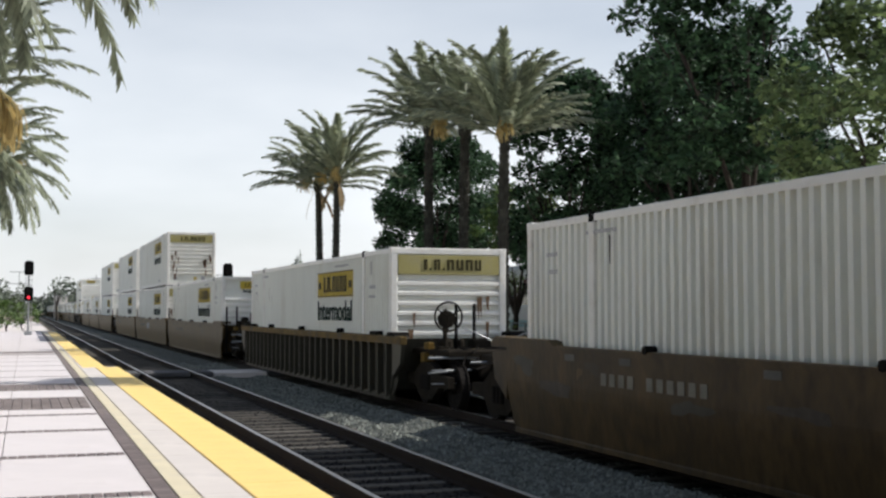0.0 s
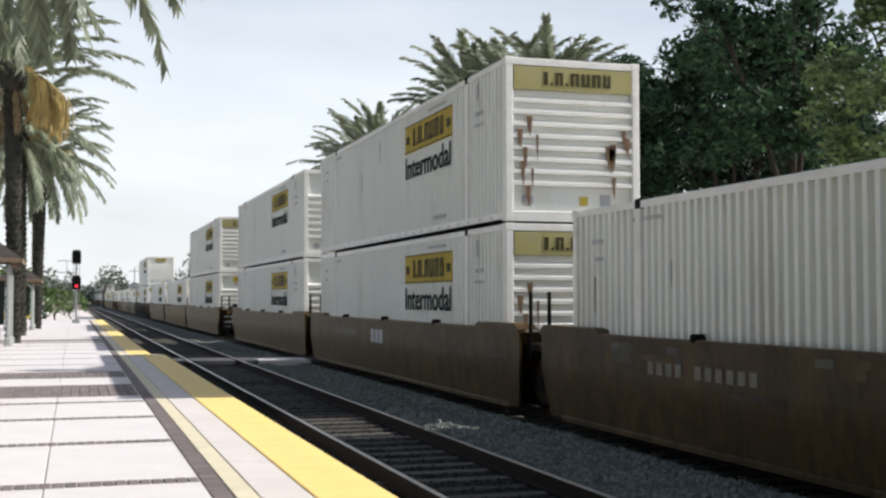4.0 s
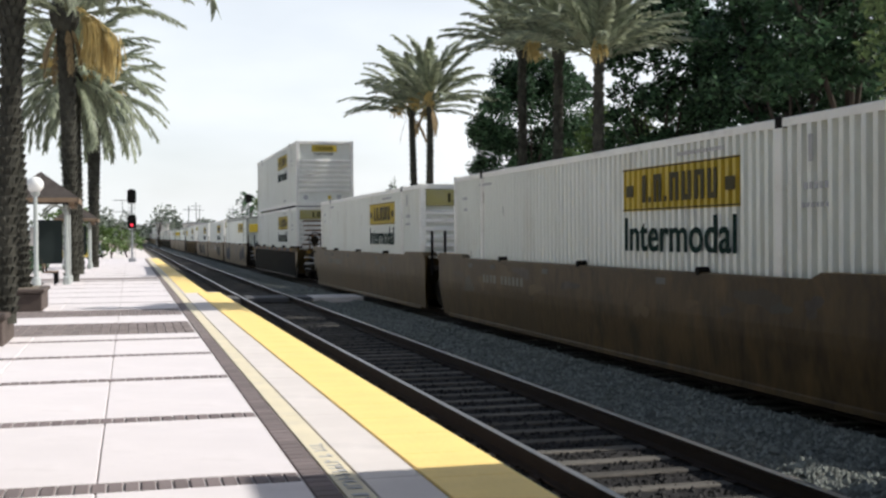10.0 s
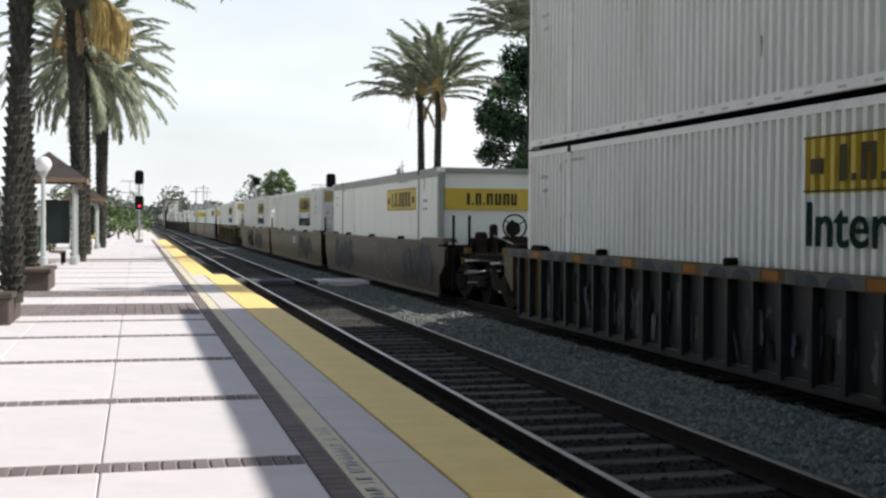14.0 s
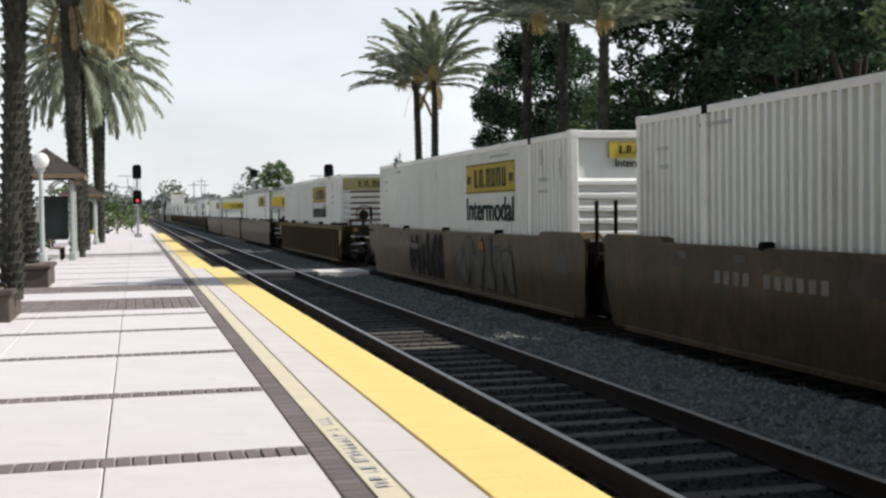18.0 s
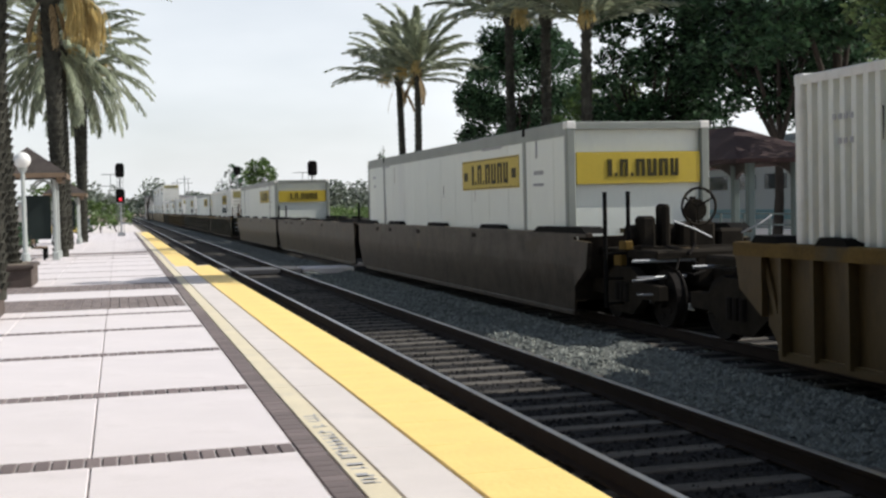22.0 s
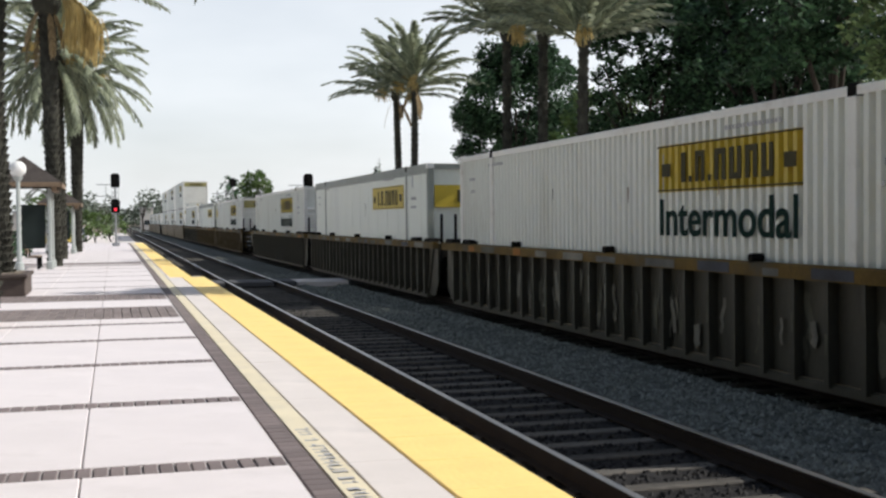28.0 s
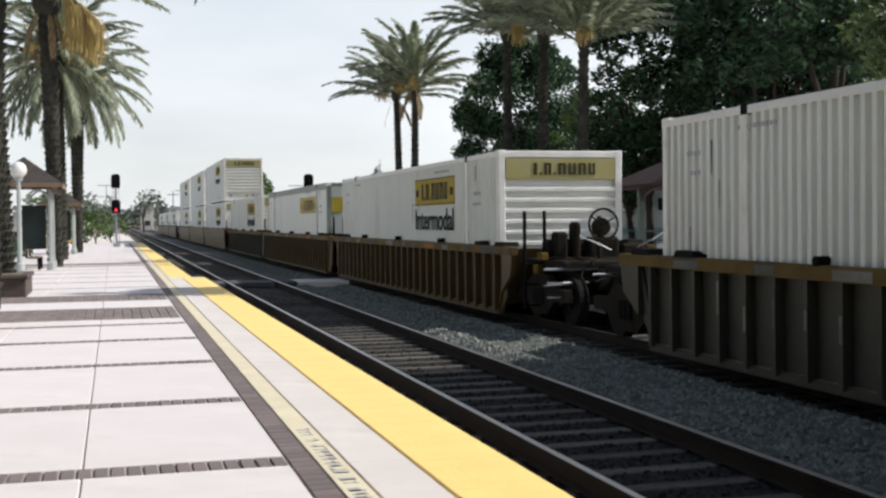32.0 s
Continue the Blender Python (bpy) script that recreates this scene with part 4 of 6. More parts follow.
def rust(box, seed, strength):
    rnd = random.Random(seed)
    for i in range(strength):
        x = rnd.choice((-1, 1)) * rnd.gauss(0.82, 0.14)
        z = rnd.uniform(0.5, 1.9)
        w = rnd.uniform(0.02, 0.07)
        part("rust_streak", Geo().prism([(x - w, z), (x + w, z), (x + w * 0.4, z - rnd.uniform(0.3, 0.5)), (x - w * 0.5, z - 0.25)], 1, -HALF + 0.004, -HALF + 0.011), M_RUST, box, "brown rust streak")


boxes = [m[0] for m in MOVERS if m[0].name.startswith("freight_container")]
by_y = {}
for m in MOVERS:
    if m[0].name.startswith("freight_container"):
        by_y.setdefault(round(m[1] - HALF, 1), []).append(m[0])
for near, level, n in ((65.6, 0, 9), (65.6, 1, 14), (169.6, 0, 16), (23.9, 0, 8), (254.3, 0, 7), (337.9, 0, 8)):
    rust(by_y[near][level], int(near), n)
    tagged(by_y[near][level], "white corrugated freight container with rust-streaked front end")

def rust_folds(box, seed):
    """brown bands in the folds between the ribs of a front end"""
    rnd = random.Random(seed)
    for i in range(8):
        z = 0.62 + 0.21 * i + 0.13
        a, b = -1.1 + rnd.uniform(0, 0.25), 1.1 - rnd.uniform(0, 0.5)
        part("rust_band", Geo().prism([(a, z), (b, z + rnd.uniform(-0.01, 0.01)), (b - 0.15, z + 0.075), (a + 0.1, z + 0.07)], 1, -HALF + 0.098, -HALF + 0.103), M_RUST, box, "brown rust in a fold")


rust_folds(by_y[169.6][0], 5)
rust_folds(by_y[254.3][0], 6)


def scrapes(box, seed):
    """rusty gouges and dark runs on the side towards the platform"""
    rnd = random.Random(seed)
    for i in range(rnd.randint(3, 6)):
        y = -7.8 + 0.19 * rnd.randint(0, 82) + 0.04
        z = rnd.choice((rnd.uniform(1.9, 2.6), rnd.uniform(0.3, 2.2)))
        h = rnd.uniform(0.12, 0.5)
        w = rnd.uniform(0.02, 0.045)
        x = -WID - 0.0015 - 0.0004 * i
        part("scrape_mark", Geo().add([(x, y, z), (x, y + w, z + 0.02), (x, y + w * 0.8, z - h), (x, y + w * 0.3, z - h * 1.1)], [(0, 1, 2, 3)]), rnd.choice((M_RUST, M_RUST, M_INKGREY, M_TRUCK)), box, "rusty scrape")


for i, b in enumerate(boxes[:26]):
    scrapes(b, 100 + i)

cars = [m[0] for m in MOVERS if m[0].name.startswith("well_car")]
SX = -1.426
mark_blocks(cars[4], 0.9, SX)
mark_blocks(cars[11], -0.6, SX)
spray(cars[10], -7.9, -4.6, 6, 5, SX, True, M_VIOLET)
spray(cars[10], -3.0, -0.6, 5, 25, SX, False)
spray(cars[10], 3.0, 6.5, 4, 15, SX, True, M_VIOLET)
tagged(cars[10], "faded brown and blue smooth-sided well car covered in faded spray paint")
spray(cars[11], -6.2, -2.6, 7, 6, SX, True, M_OLIVE)
spray(cars[12], -5.3, -1.3, 6, 7, SX, True, M_OLIVE, 0.5)
spray(cars[12], 0.3, 3.5, 6, 8, SX, True, M_TRUCK, 0.5)
for i in range(5):
    part("number_bar", Geo().box(SX - 0.016, SX - 0.010, 3.3 - i * 0.17, 3.42 - i * 0.17, 0.66, 0.8), M_GRAF, cars[12], "pale number bar")
part("orange_mark", Geo().box(SX - 0.018, SX - 0.012, -3.3, -2.95, 0.82, 0.98), M_ORANGE, cars[12], "faded orange paint mark")
tagged(cars[12], "rusty brown well car with pale spray-painted figures")
streaks(cars[17], -7.8, 7.8, 70, 9, [M_GRAF, M_OLIVE, M_OLIVE])
tagged(cars[17], "dirty ribbed well car with sprayed pale strokes")
streaks(cars[9], -7.2, 7.2, 90, 10, [M_SILLG, M_VIOLET, M_VIOLET, M_TRUCK])
for i in range(8):
    yy = -7.4 + i * 2.05
    part("grey_overspray", Geo().box(-1.457, -1.454, yy + 0.4, yy + 1.9, 1.0, 1.14), M_SILLG, cars[9], "grey sprayed patch over the sill")
    part("orange_mark", Geo().box(-1.459, -1.454, yy, yy + 0.35, 1.015, 1.125), M_ORANGE, cars[9], "faded orange paint mark")
    for k in range(2):
        yc = yy + 0.85 + k * 0.6
        arc = [(yc + 0.24 * math.cos(math.pi * j / 8), 1.0 + 0.13 * math.sin(math.pi * j / 8)) for j in range(9)]
        part("spray_arc", Geo().prism(arc, 0, -1.4595 - 0.001 * k, -1.454), M_VIOLET, cars[9], "pale sprayed half circle")
streaks(cars[18], -7.8, 7.8, 44, 13, [M_OLIVE, M_GRAF, M_OLIVE])


def patched_sill(unit, seed):
    """touched-up paint along the top sill and pale runs on the faces of the ribs"""
    rnd = random.Random(seed)
    y = -8.2
    while y < 8.0:
        w = rnd.uniform(0.25, 0.9)
        part("sill_patch", Geo().box(-1.4585, -1.4535, y, y + w, 1.005, 1.005 + rnd.uniform(0.08, 0.125)), rnd.choice((M_SILLG, M_OLIVE, M_ORANGE, M_VIOLET, M_GRAF)), unit, "patch of other paint")
        y += w + rnd.uniform(0.3, 1.4)
    for i in range(27):
        if rnd.random() < 0.6:
            yc, z = -8.2 + i * 0.63, rnd.uniform(0.1, 0.5)
            part("paint_run", Geo().box(-1.4475, -1.4435, yc - 0.026, yc + 0.026, z, z + rnd.uniform(0.2, 0.45)), rnd.choice((M_GRAF, M_OLIVE, M_OLIVE)), unit, "pale run of paint on a rib")


for k in (17, 18, 19, 20, 21):
    patched_sill(cars[k], 500 + k)


def blotches(unit, seed, count):
    """worn patches in the paint of a smooth side"""
    rnd = random.Random(seed)
    for i in range(count):
        y, z = rnd.uniform(-8.0, 8.0), rnd.uniform(0.55, 1.0)
        a, b = rnd.uniform(0.06, 0.45), rnd.uniform(0.04, 0.16)
        ph = rnd.uniform(0, 6)
        x = SX + 0.0035 - 0.0003 * i
        loop = []
        for k in range(16):
            t = math.pi * k / 8
            m = 1 + 0.3 * math.sin(2 * t + ph) + 0.25 * math.sin(3 * t + 2 * ph) + 0.15 * math.sin(5 * t)
            loop.append((x, y + a * m * math.cos(t), min(1.09, max(0.47, z + b * m * math.sin(t)))))
        g = Geo().add([(x, y, z)] + loop, [(0, 1 + k, 1 + (k + 1) % 16) for k in range(16)])
        part("worn_patch", g, rnd.choice((M_OCHRE, M_TAUPE, M_MIXED, M_DARKBROWN, M_DARKBROWN)), unit, "worn patch of faded paint")


for i, unit in enumerate(cars[:23]):
    if CONSIST[i][1] in ("brown", "dark", "slatesmooth"):
        blotches(unit, 300 + i, 14)


# ================= plants =================
def frond_geo(g, base, az, elev, length, rnd, droop=1.0, leaf=0.42, pairs=46, dead=False, spread=0.55):
    """one feather leaf: a bent rib with leaflets on both sides"""
    pts = []
    p = Vector(base)
    e = elev
    n = 9
    for i in range(n + 1):
        pts.append(p.copy())
        d = Vector((math.cos(az) * math.cos(e), math.sin(az) * math.cos(e), math.sin(e)))
        p = p + d * (length / n)
        e -= droop * (0.03 + 0.14 * (i / n)) * (1.0 + 0.3 * rnd.random())
    side = Vector((-math.sin(az), math.cos(az), 0))
    # rib
    o = len(g.v)
    for i, q in enumerate(pts):
        r = 0.035 * (1 - i / (n + 0.5)) + 0.006
        g.v += [tuple(q - side * r), tuple(q + side * r), tuple(q + Vector((0, 0, -r * 1.2)))]
    for i in range(n):
        for a, b in ((0, 1), (1, 2), (2, 0)):
            g.f.append((o + i * 3 + a, o + i * 3 + b, o + i * 3 + 3 + b, o + i * 3 + 3 + a))
    for k in range(pairs):
        u = 0.14 + 0.86 * (k + rnd.random() * 0.5) / pairs
        f = min(u * n, n - 0.001)
        i = int(f)
        q = pts[i].lerp(pts[i + 1], f - i)
        t = (pts[i + 1] - pts[i]).normalized()
        up = side.cross(t)
        l = leaf * (0.5 + 1.0 * math.sin(math.pi * min(1, u * 0.85 + 0.1))) * rnd.uniform(0.8, 1.15)
        for s in (-1, 1):
            d = (t * 1.0 + side * s * spread + up * rnd.uniform(-0.1, 0.45) * (0 if dead else 1)).normalized()
            d2 = (d + Vector((0, 0, -0.3 - (0.7 if dead else 0)))).normalized()
            w = t * 0.075
            m = q + d * l * 0.55
            g.add([q - w, q + w, m + w * 0.9, m - w * 0.9, m + d2 * l * 0.5], [(0, 1, 2, 3), (3, 2, 4)])


def crown_mesh(seed, size, count, up=1.25, low=-0.5, bend=1.0, shape=1.1):
    rnd = random.Random(seed)
    g = Geo()
    for i in range(count):
        u = (i + 0.5) / count
        az = i * 2.39996 + rnd.uniform(-0.15, 0.15)
        el = low + (up - low) * (1 - u) ** shape + rnd.uniform(-0.1, 0.1)
        frond_geo(g, (0.18 * math.cos(az), 0.18 * math.sin(az), -0.5 * u), az, el, size * rnd.uniform(0.85, 1.08), rnd, droop=bend * (1.0 + 0.3 * (1 - u)))
    return g


def dead_mesh(seed, size, count):
    rnd = random.Random(seed)
    g = Geo()
    for i in range(count):
        az = i * 2.39996 + rnd.uniform(-0.3, 0.3)
        frond_geo(g, (0.25 * math.cos(az), 0.25 * math.sin(az), -0.7), az, rnd.uniform(-1.25, -0.75), size * rnd.uniform(0.5, 0.95), rnd, droop=0.5, pairs=14, leaf=0.3, dead=True)
    return g


def bunch_mesh(seed, spread=0.9, long=1.0, drop=0.0):
    """one hanging bunch of fruit strands on its stalk, leaning out along +x"""
    rnd = random.Random(seed)
    g = Geo()
    d = Vector((1, 0, 0))
    p = Vector((0.25, 0, -0.05))
    tip = p + d * spread + Vector((0, 0, 0.15 - drop))
    g.tube([p, p.lerp(tip, 0.5) + Vector((0, 0, 0.2)), tip], [0.035, 0.03, 0.025], 5)
    for _ in range(46):
        q = tip + Vector((rnd.uniform(-0.4, 0.15), rnd.uniform(-0.2, 0.2), rnd.uniform(-0.1, 0.1)))
        e = q + Vector((rnd.uniform(-0.2, 0.3), rnd.uniform(-0.25, 0.25), -rnd.uniform(0.35, 0.85) * long))
        g.tube([q, q.lerp(e, 0.5) + d * 0.06, e], [0.014, 0.022, 0.02], 4)
    return g.mesh("fruit_stalk", M_DATE)


def trunk_geo(h, r0, r1, lean, ring, seed, boots=True):
    """a palm stem with the stubs of old leaves in rows"""
    rnd = random.Random(seed)
    g = Geo()
    n = 14
    pts = [Vector((lean[0] * (i / n) ** 1.5, lean[1] * (i / n) ** 1.5, h * i / n)) for i in range(n + 1)]
    rs = [r0 + (r1 - r0) * (i / n) + (0.16 * r0 * (1 - i / 1.5) if i < 1.5 else 0) for i in range(n + 1)]
    g.tube(pts, rs, 14)
    if boots:
        z, k = 0.15, 0
        while z < h - 0.05:
            f = z / h * n
            i = min(int(f), n - 1)
            c = pts[i].lerp(pts[i + 1], f - i)
            r = rs[i] * (1 - f + i) + rs[i + 1] * (f - i)
            m = 9
            for j in range(m):
                a = 2 * math.pi * (j + 0.5 * (k % 2)) / m + rnd.uniform(-0.07, 0.07)
                d = Vector((math.cos(a), math.sin(a), 0))
                t = Vector((-d.y, d.x, 0))
                b = c + d * (r * 0.97)
                w = r * 0.33
                q = b + d * 0.06 * rnd.uniform(0.6, 1.3) + Vector((0, 0, ring * 0.75))
                g.add([b - t * w, b + t * w, q + t * w * 0.6, q - t * w * 0.6, c + d * r * 0.95 + Vector((0, 0, ring * 0.8)) + t * w * 0.5, c + d * r * 0.95 + Vector((0, 0, ring * 0.8)) - t * w * 0.5],
                      [(0, 1, 2, 3), (3, 2, 4, 5), (0, 3, 5), (1, 4, 2)])
            z += ring
            k += 1
    return g


def palm(x, y, z, h, r0, r1, lean, crown, dead, dates, label, ring=0.2, turn=0.0, group="palms", fruit=None):
    p = thing("date_palm", label, "palm tree", group)
    p.location = (x, y, z)
    part("trunk", trunk_geo(h, r0, r1, lean, ring, int(x * 10 + y)), M_TRUNK, p)
    top = (lean[0], lean[1], h)
    bulb = Geo().ball((0, 0, -0.35), r1 * 1.75, 12, 8, 1.5)
    for name, me in (("crown_boss", bulb.mesh("crown_boss", M_TRUNK)), ("crown", crown), ("dead_frond_skirt", dead)):
        if me:
            o = part(name, me, None, p)
            o.location = top
            o.rotation_euler = (0, 0, turn)
    rnd = random.Random(int(turn * 10))
    for i in range(dates):
        o = part("fruit_stalk", (BUNCHES if fruit is None else BIG_BUNCHES)[i % 3], None, p)
        o.location = top
        o.rotation_euler = (0, 0, (turn + i * 2.39996 if fruit is None else fruit + (i - dates / 2) * 0.17) + rnd.uniform(-0.3, 0.3))
    return p


CROWN_A = crown_mesh(3, 4.7, 60, low=-0.65).mesh("crown", M_FROND)
CROWN_E = crown_mesh(5, 4.7, 46, up=1.4, low=0.22).mesh("crown", M_FROND)
CROWN_B = crown_mesh(8, 4.4, 58, low=-0.8).mesh("crown", M_FROND)
CROWN_C = crown_mesh(13, 4.2, 40, up=1.5, low=0.22, bend=0.9).mesh("crown", M_FROND)
CROWN_D = crown_mesh(21, 3.8, 36, up=1.45, low=0.38, bend=0.85).mesh("crown", M_FROND)
DEAD_A = dead_mesh(4, 2.6, 7).mesh("dead_fronds", M_DEAD)
DEAD_B = dead_mesh(5, 2.0, 4).mesh("dead_fronds", M_DEAD)
BIG_BUNCHES = [bunch_mesh(16, 1.3, 2.2, 0.9), bunch_mesh(17, 0.9, 2.3, 0.6), bunch_mesh(19, 1.75, 2.0, 1.3)]
BUNCHES = [bunch_mesh(6, 0.9), bunch_mesh(7, 0.65), bunch_mesh(9, 1.1)]

palm(-1.95, 20.3, 0.3, 9.5, 0.155, 0.145, (0.5, 0.1), CROWN_A, DEAD_A, 8, "tall date palm with ridged trunk in a brick planter", 0.16, 0.4)
palm(-2.46, 29.6, 0.3, 11.0, 0.18, 0.17, (-0.62, 0.1), CROWN_A, DEAD_A, 8, "tall date palm with ridged trunk in a brick planter", 0.18, 2.0)
palm(-2.14, 47.8, 0.0, 10.6, 0.24, 0.32, (-0.18, 0.1), CROWN_E, DEAD_A, 6, "date palm with hanging orange fruit beside the shelter", 0.24, 3.2, fruit=0.0)
palm(-2.3, 57.0, 0.0, 9.6, 0.26, 0.27, (-0.1, 0.1), CROWN_B, DEAD_B, 4, "date palm with drooping grey-green fronds behind the shelter", 0.24, 5.2)
palm(-1.93, 70.0, 0.0, 10.0, 0.23, 0.40, (0.1, 0.1), CROWN_B, DEAD_A, 6, "date palm with drooping grey-green fronds on the platform", 0.28, 1.1)

for x, y, h, cr, de, da, ln, tn in ((17.0, 70.8, 9.6, CROWN_C, DEAD_B, 2, (-0.2, 0), 0.3), (17.0, 67.2, 9.8, CROWN_C, DEAD_B, 2, (0.1, 0), 2.2),
                            (17.0, 50.2, 10.2, CROWN_D, None, 1, (0, 0), 0.9), (17.0, 45.8, 9.5, CROWN_D, None, 1, (0.1, 0), 3.0), (17.0, 41.5, 8.7, CROWN_D, None, 1, (0.1, 0), 4.4)):
    palm(x, y, 0.0, h, 0.22, 0.17, ln, cr, de, da, "slim date palm on the opposite platform", 0.3, tn, "palms of the opposite platform")


def leaf_cloud(g, centres, per, size, rnd):
    for cx, cy, cz, r in centres:
        for _ in range(int(per * r * r)):
            while True:
                v = Vector((rnd.uniform(-1, 1), rnd.uniform(-1, 1), rnd.uniform(-1, 1)))
                if v.length < 1:
                    break
            v = v.normalized() * (v.length ** 0.65) * rnd.uniform(0.8, 1.25)
            p = Vector((cx, cy, cz)) + Vector((v.x, v.y, v.z * 0.85)) * r
            a = Vector((rnd.uniform(-1, 1), rnd.uniform(-1, 1), rnd.uniform(-0.7, 0.7))).normalized()
            b = a.orthogonal().normalized()
            if rnd.random() < 0.5:
                b = a.cross(b)
            s = size * rnd.uniform(0.6, 1.35)
            g.add([p - a * s, p + b * s * 0.45, p + a * s, p - b * s * 0.45], [(0, 1, 2, 3)])


def broad_tree(x, y, h, rad, low, seed, label, mat=None, per=150, size=0.115, clumps=34, trunk_r=0.17, z0=0.0, limbs=8, shift=(0, 0)):
    rnd = random.Random(seed)
    t = thing("broadleaf_tree", label, "tree", "trees behind the tracks")
    t.location = (x, y, z0)
    g = Geo()
    fork = Vector((rnd.uniform(-0.3, 0.3), rnd.uniform(-0.3, 0.3), low * 0.75))
    g.tube([(0, 0, 0), fork * 0.5 + Vector((0.05, 0, 0)), fork], [trunk_r * 1.2, trunk_r, trunk_r * 0.85], 10)
    ends = []
    for i in range(limbs):
        a = i * 2.39996
        e = Vector((math.cos(a) * rad * rnd.uniform(0.35, 0.7), math.sin(a) * rad * rnd.uniform(0.35, 0.7), low + (h - low) * rnd.uniform(0.3, 0.75))) + Vector((shift[0], shift[1], 0)) * 0.7
        m = fork.lerp(e, 0.5) + Vector((0, 0, 0.3))
        g.tube([fork, m, e], [trunk_r * 0.6, trunk_r * 0.35, trunk_r * 0.12], 7)
        ends.append(e)
        for _ in range(2):
            b = m.lerp(e, rnd.random()) + Vector((rnd.uniform(-1, 1), rnd.uniform(-1, 1), rnd.uniform(0, 1))) * rad * 0.35
            g.tube([m, b], [trunk_r * 0.22, trunk_r * 0.06], 5)
    part("trunk", g, M_BARK, t)
    cen = []
    for i in range(clumps):
        a = rnd.uniform(0, 6.283)
        u = rnd.random()
        z = low + (h - low) * (0.06 + 0.9 * u)
        w = rad * (math.sin(math.pi * min(0.95, 0.18 + 0.75 * u)) ** 0.7)
        d = w * rnd.random() ** 0.45
        cen.append((math.cos(a) * d + shift[0], math.sin(a) * d + shift[1], z, rad * rnd.uniform(0.11, 0.25)))
    g = Geo()
    leaf_cloud(g, cen, per, size, rnd)
    part("crown", g, mat or M_LEAF, t)
    return t


broad_tree(23.8, 68.0, 12.4, 4.3, 4.2, 31, "dense dark green broadleaf tree behind the palms", size=0.14, per=500, clumps=92)
broad_tree(23.0, 48.4, 12.4, 3.7, 3.2, 33, "dark green broadleaf tree with a narrow crown", size=0.14, per=520, clumps=104)
broad_tree(23.5, 39.0, 11.8, 3.4, 4.6, 38, "dark green broadleaf tree with a rounded crown", size=0.12, per=760, clumps=70)
broad_tree(17.5, 26.0, 15.5, 2.6, 4.7, 35, "large dark green shade tree with spreading limbs", shift=(-0.9, 0.3), size=0.115, per=640, clumps=110, trunk_r=0.15, limbs=5)
broad_tree(27.0, 42.0, 13.5, 4.8, 4.6, 34, "large dark green shade tree with spreading limbs", size=0.12, per=640, clumps=84)
# added at the right; its bright leaf colour stands in for sunlit foliage
broad_tree(18.8, 21.6, 9.8, 3.3, 3.6, 36, "shade tree with a loose crown, leaves coloured bright as if sunlit", mat=M_LEAFSUN, size=0.12, per=480, clumps=90)
broad_tree(23.9, 57.0, 8.2, 3.2, 1.8, 37, "small bright green tree behind the palms", mat=M_LEAF2, per=600, clumps=40)


broad_tree(25.2, 55.0, 9.2, 2.3, 2.0, 39, "small dark green tree between two taller ones", size=0.14, per=520, clumps=44)


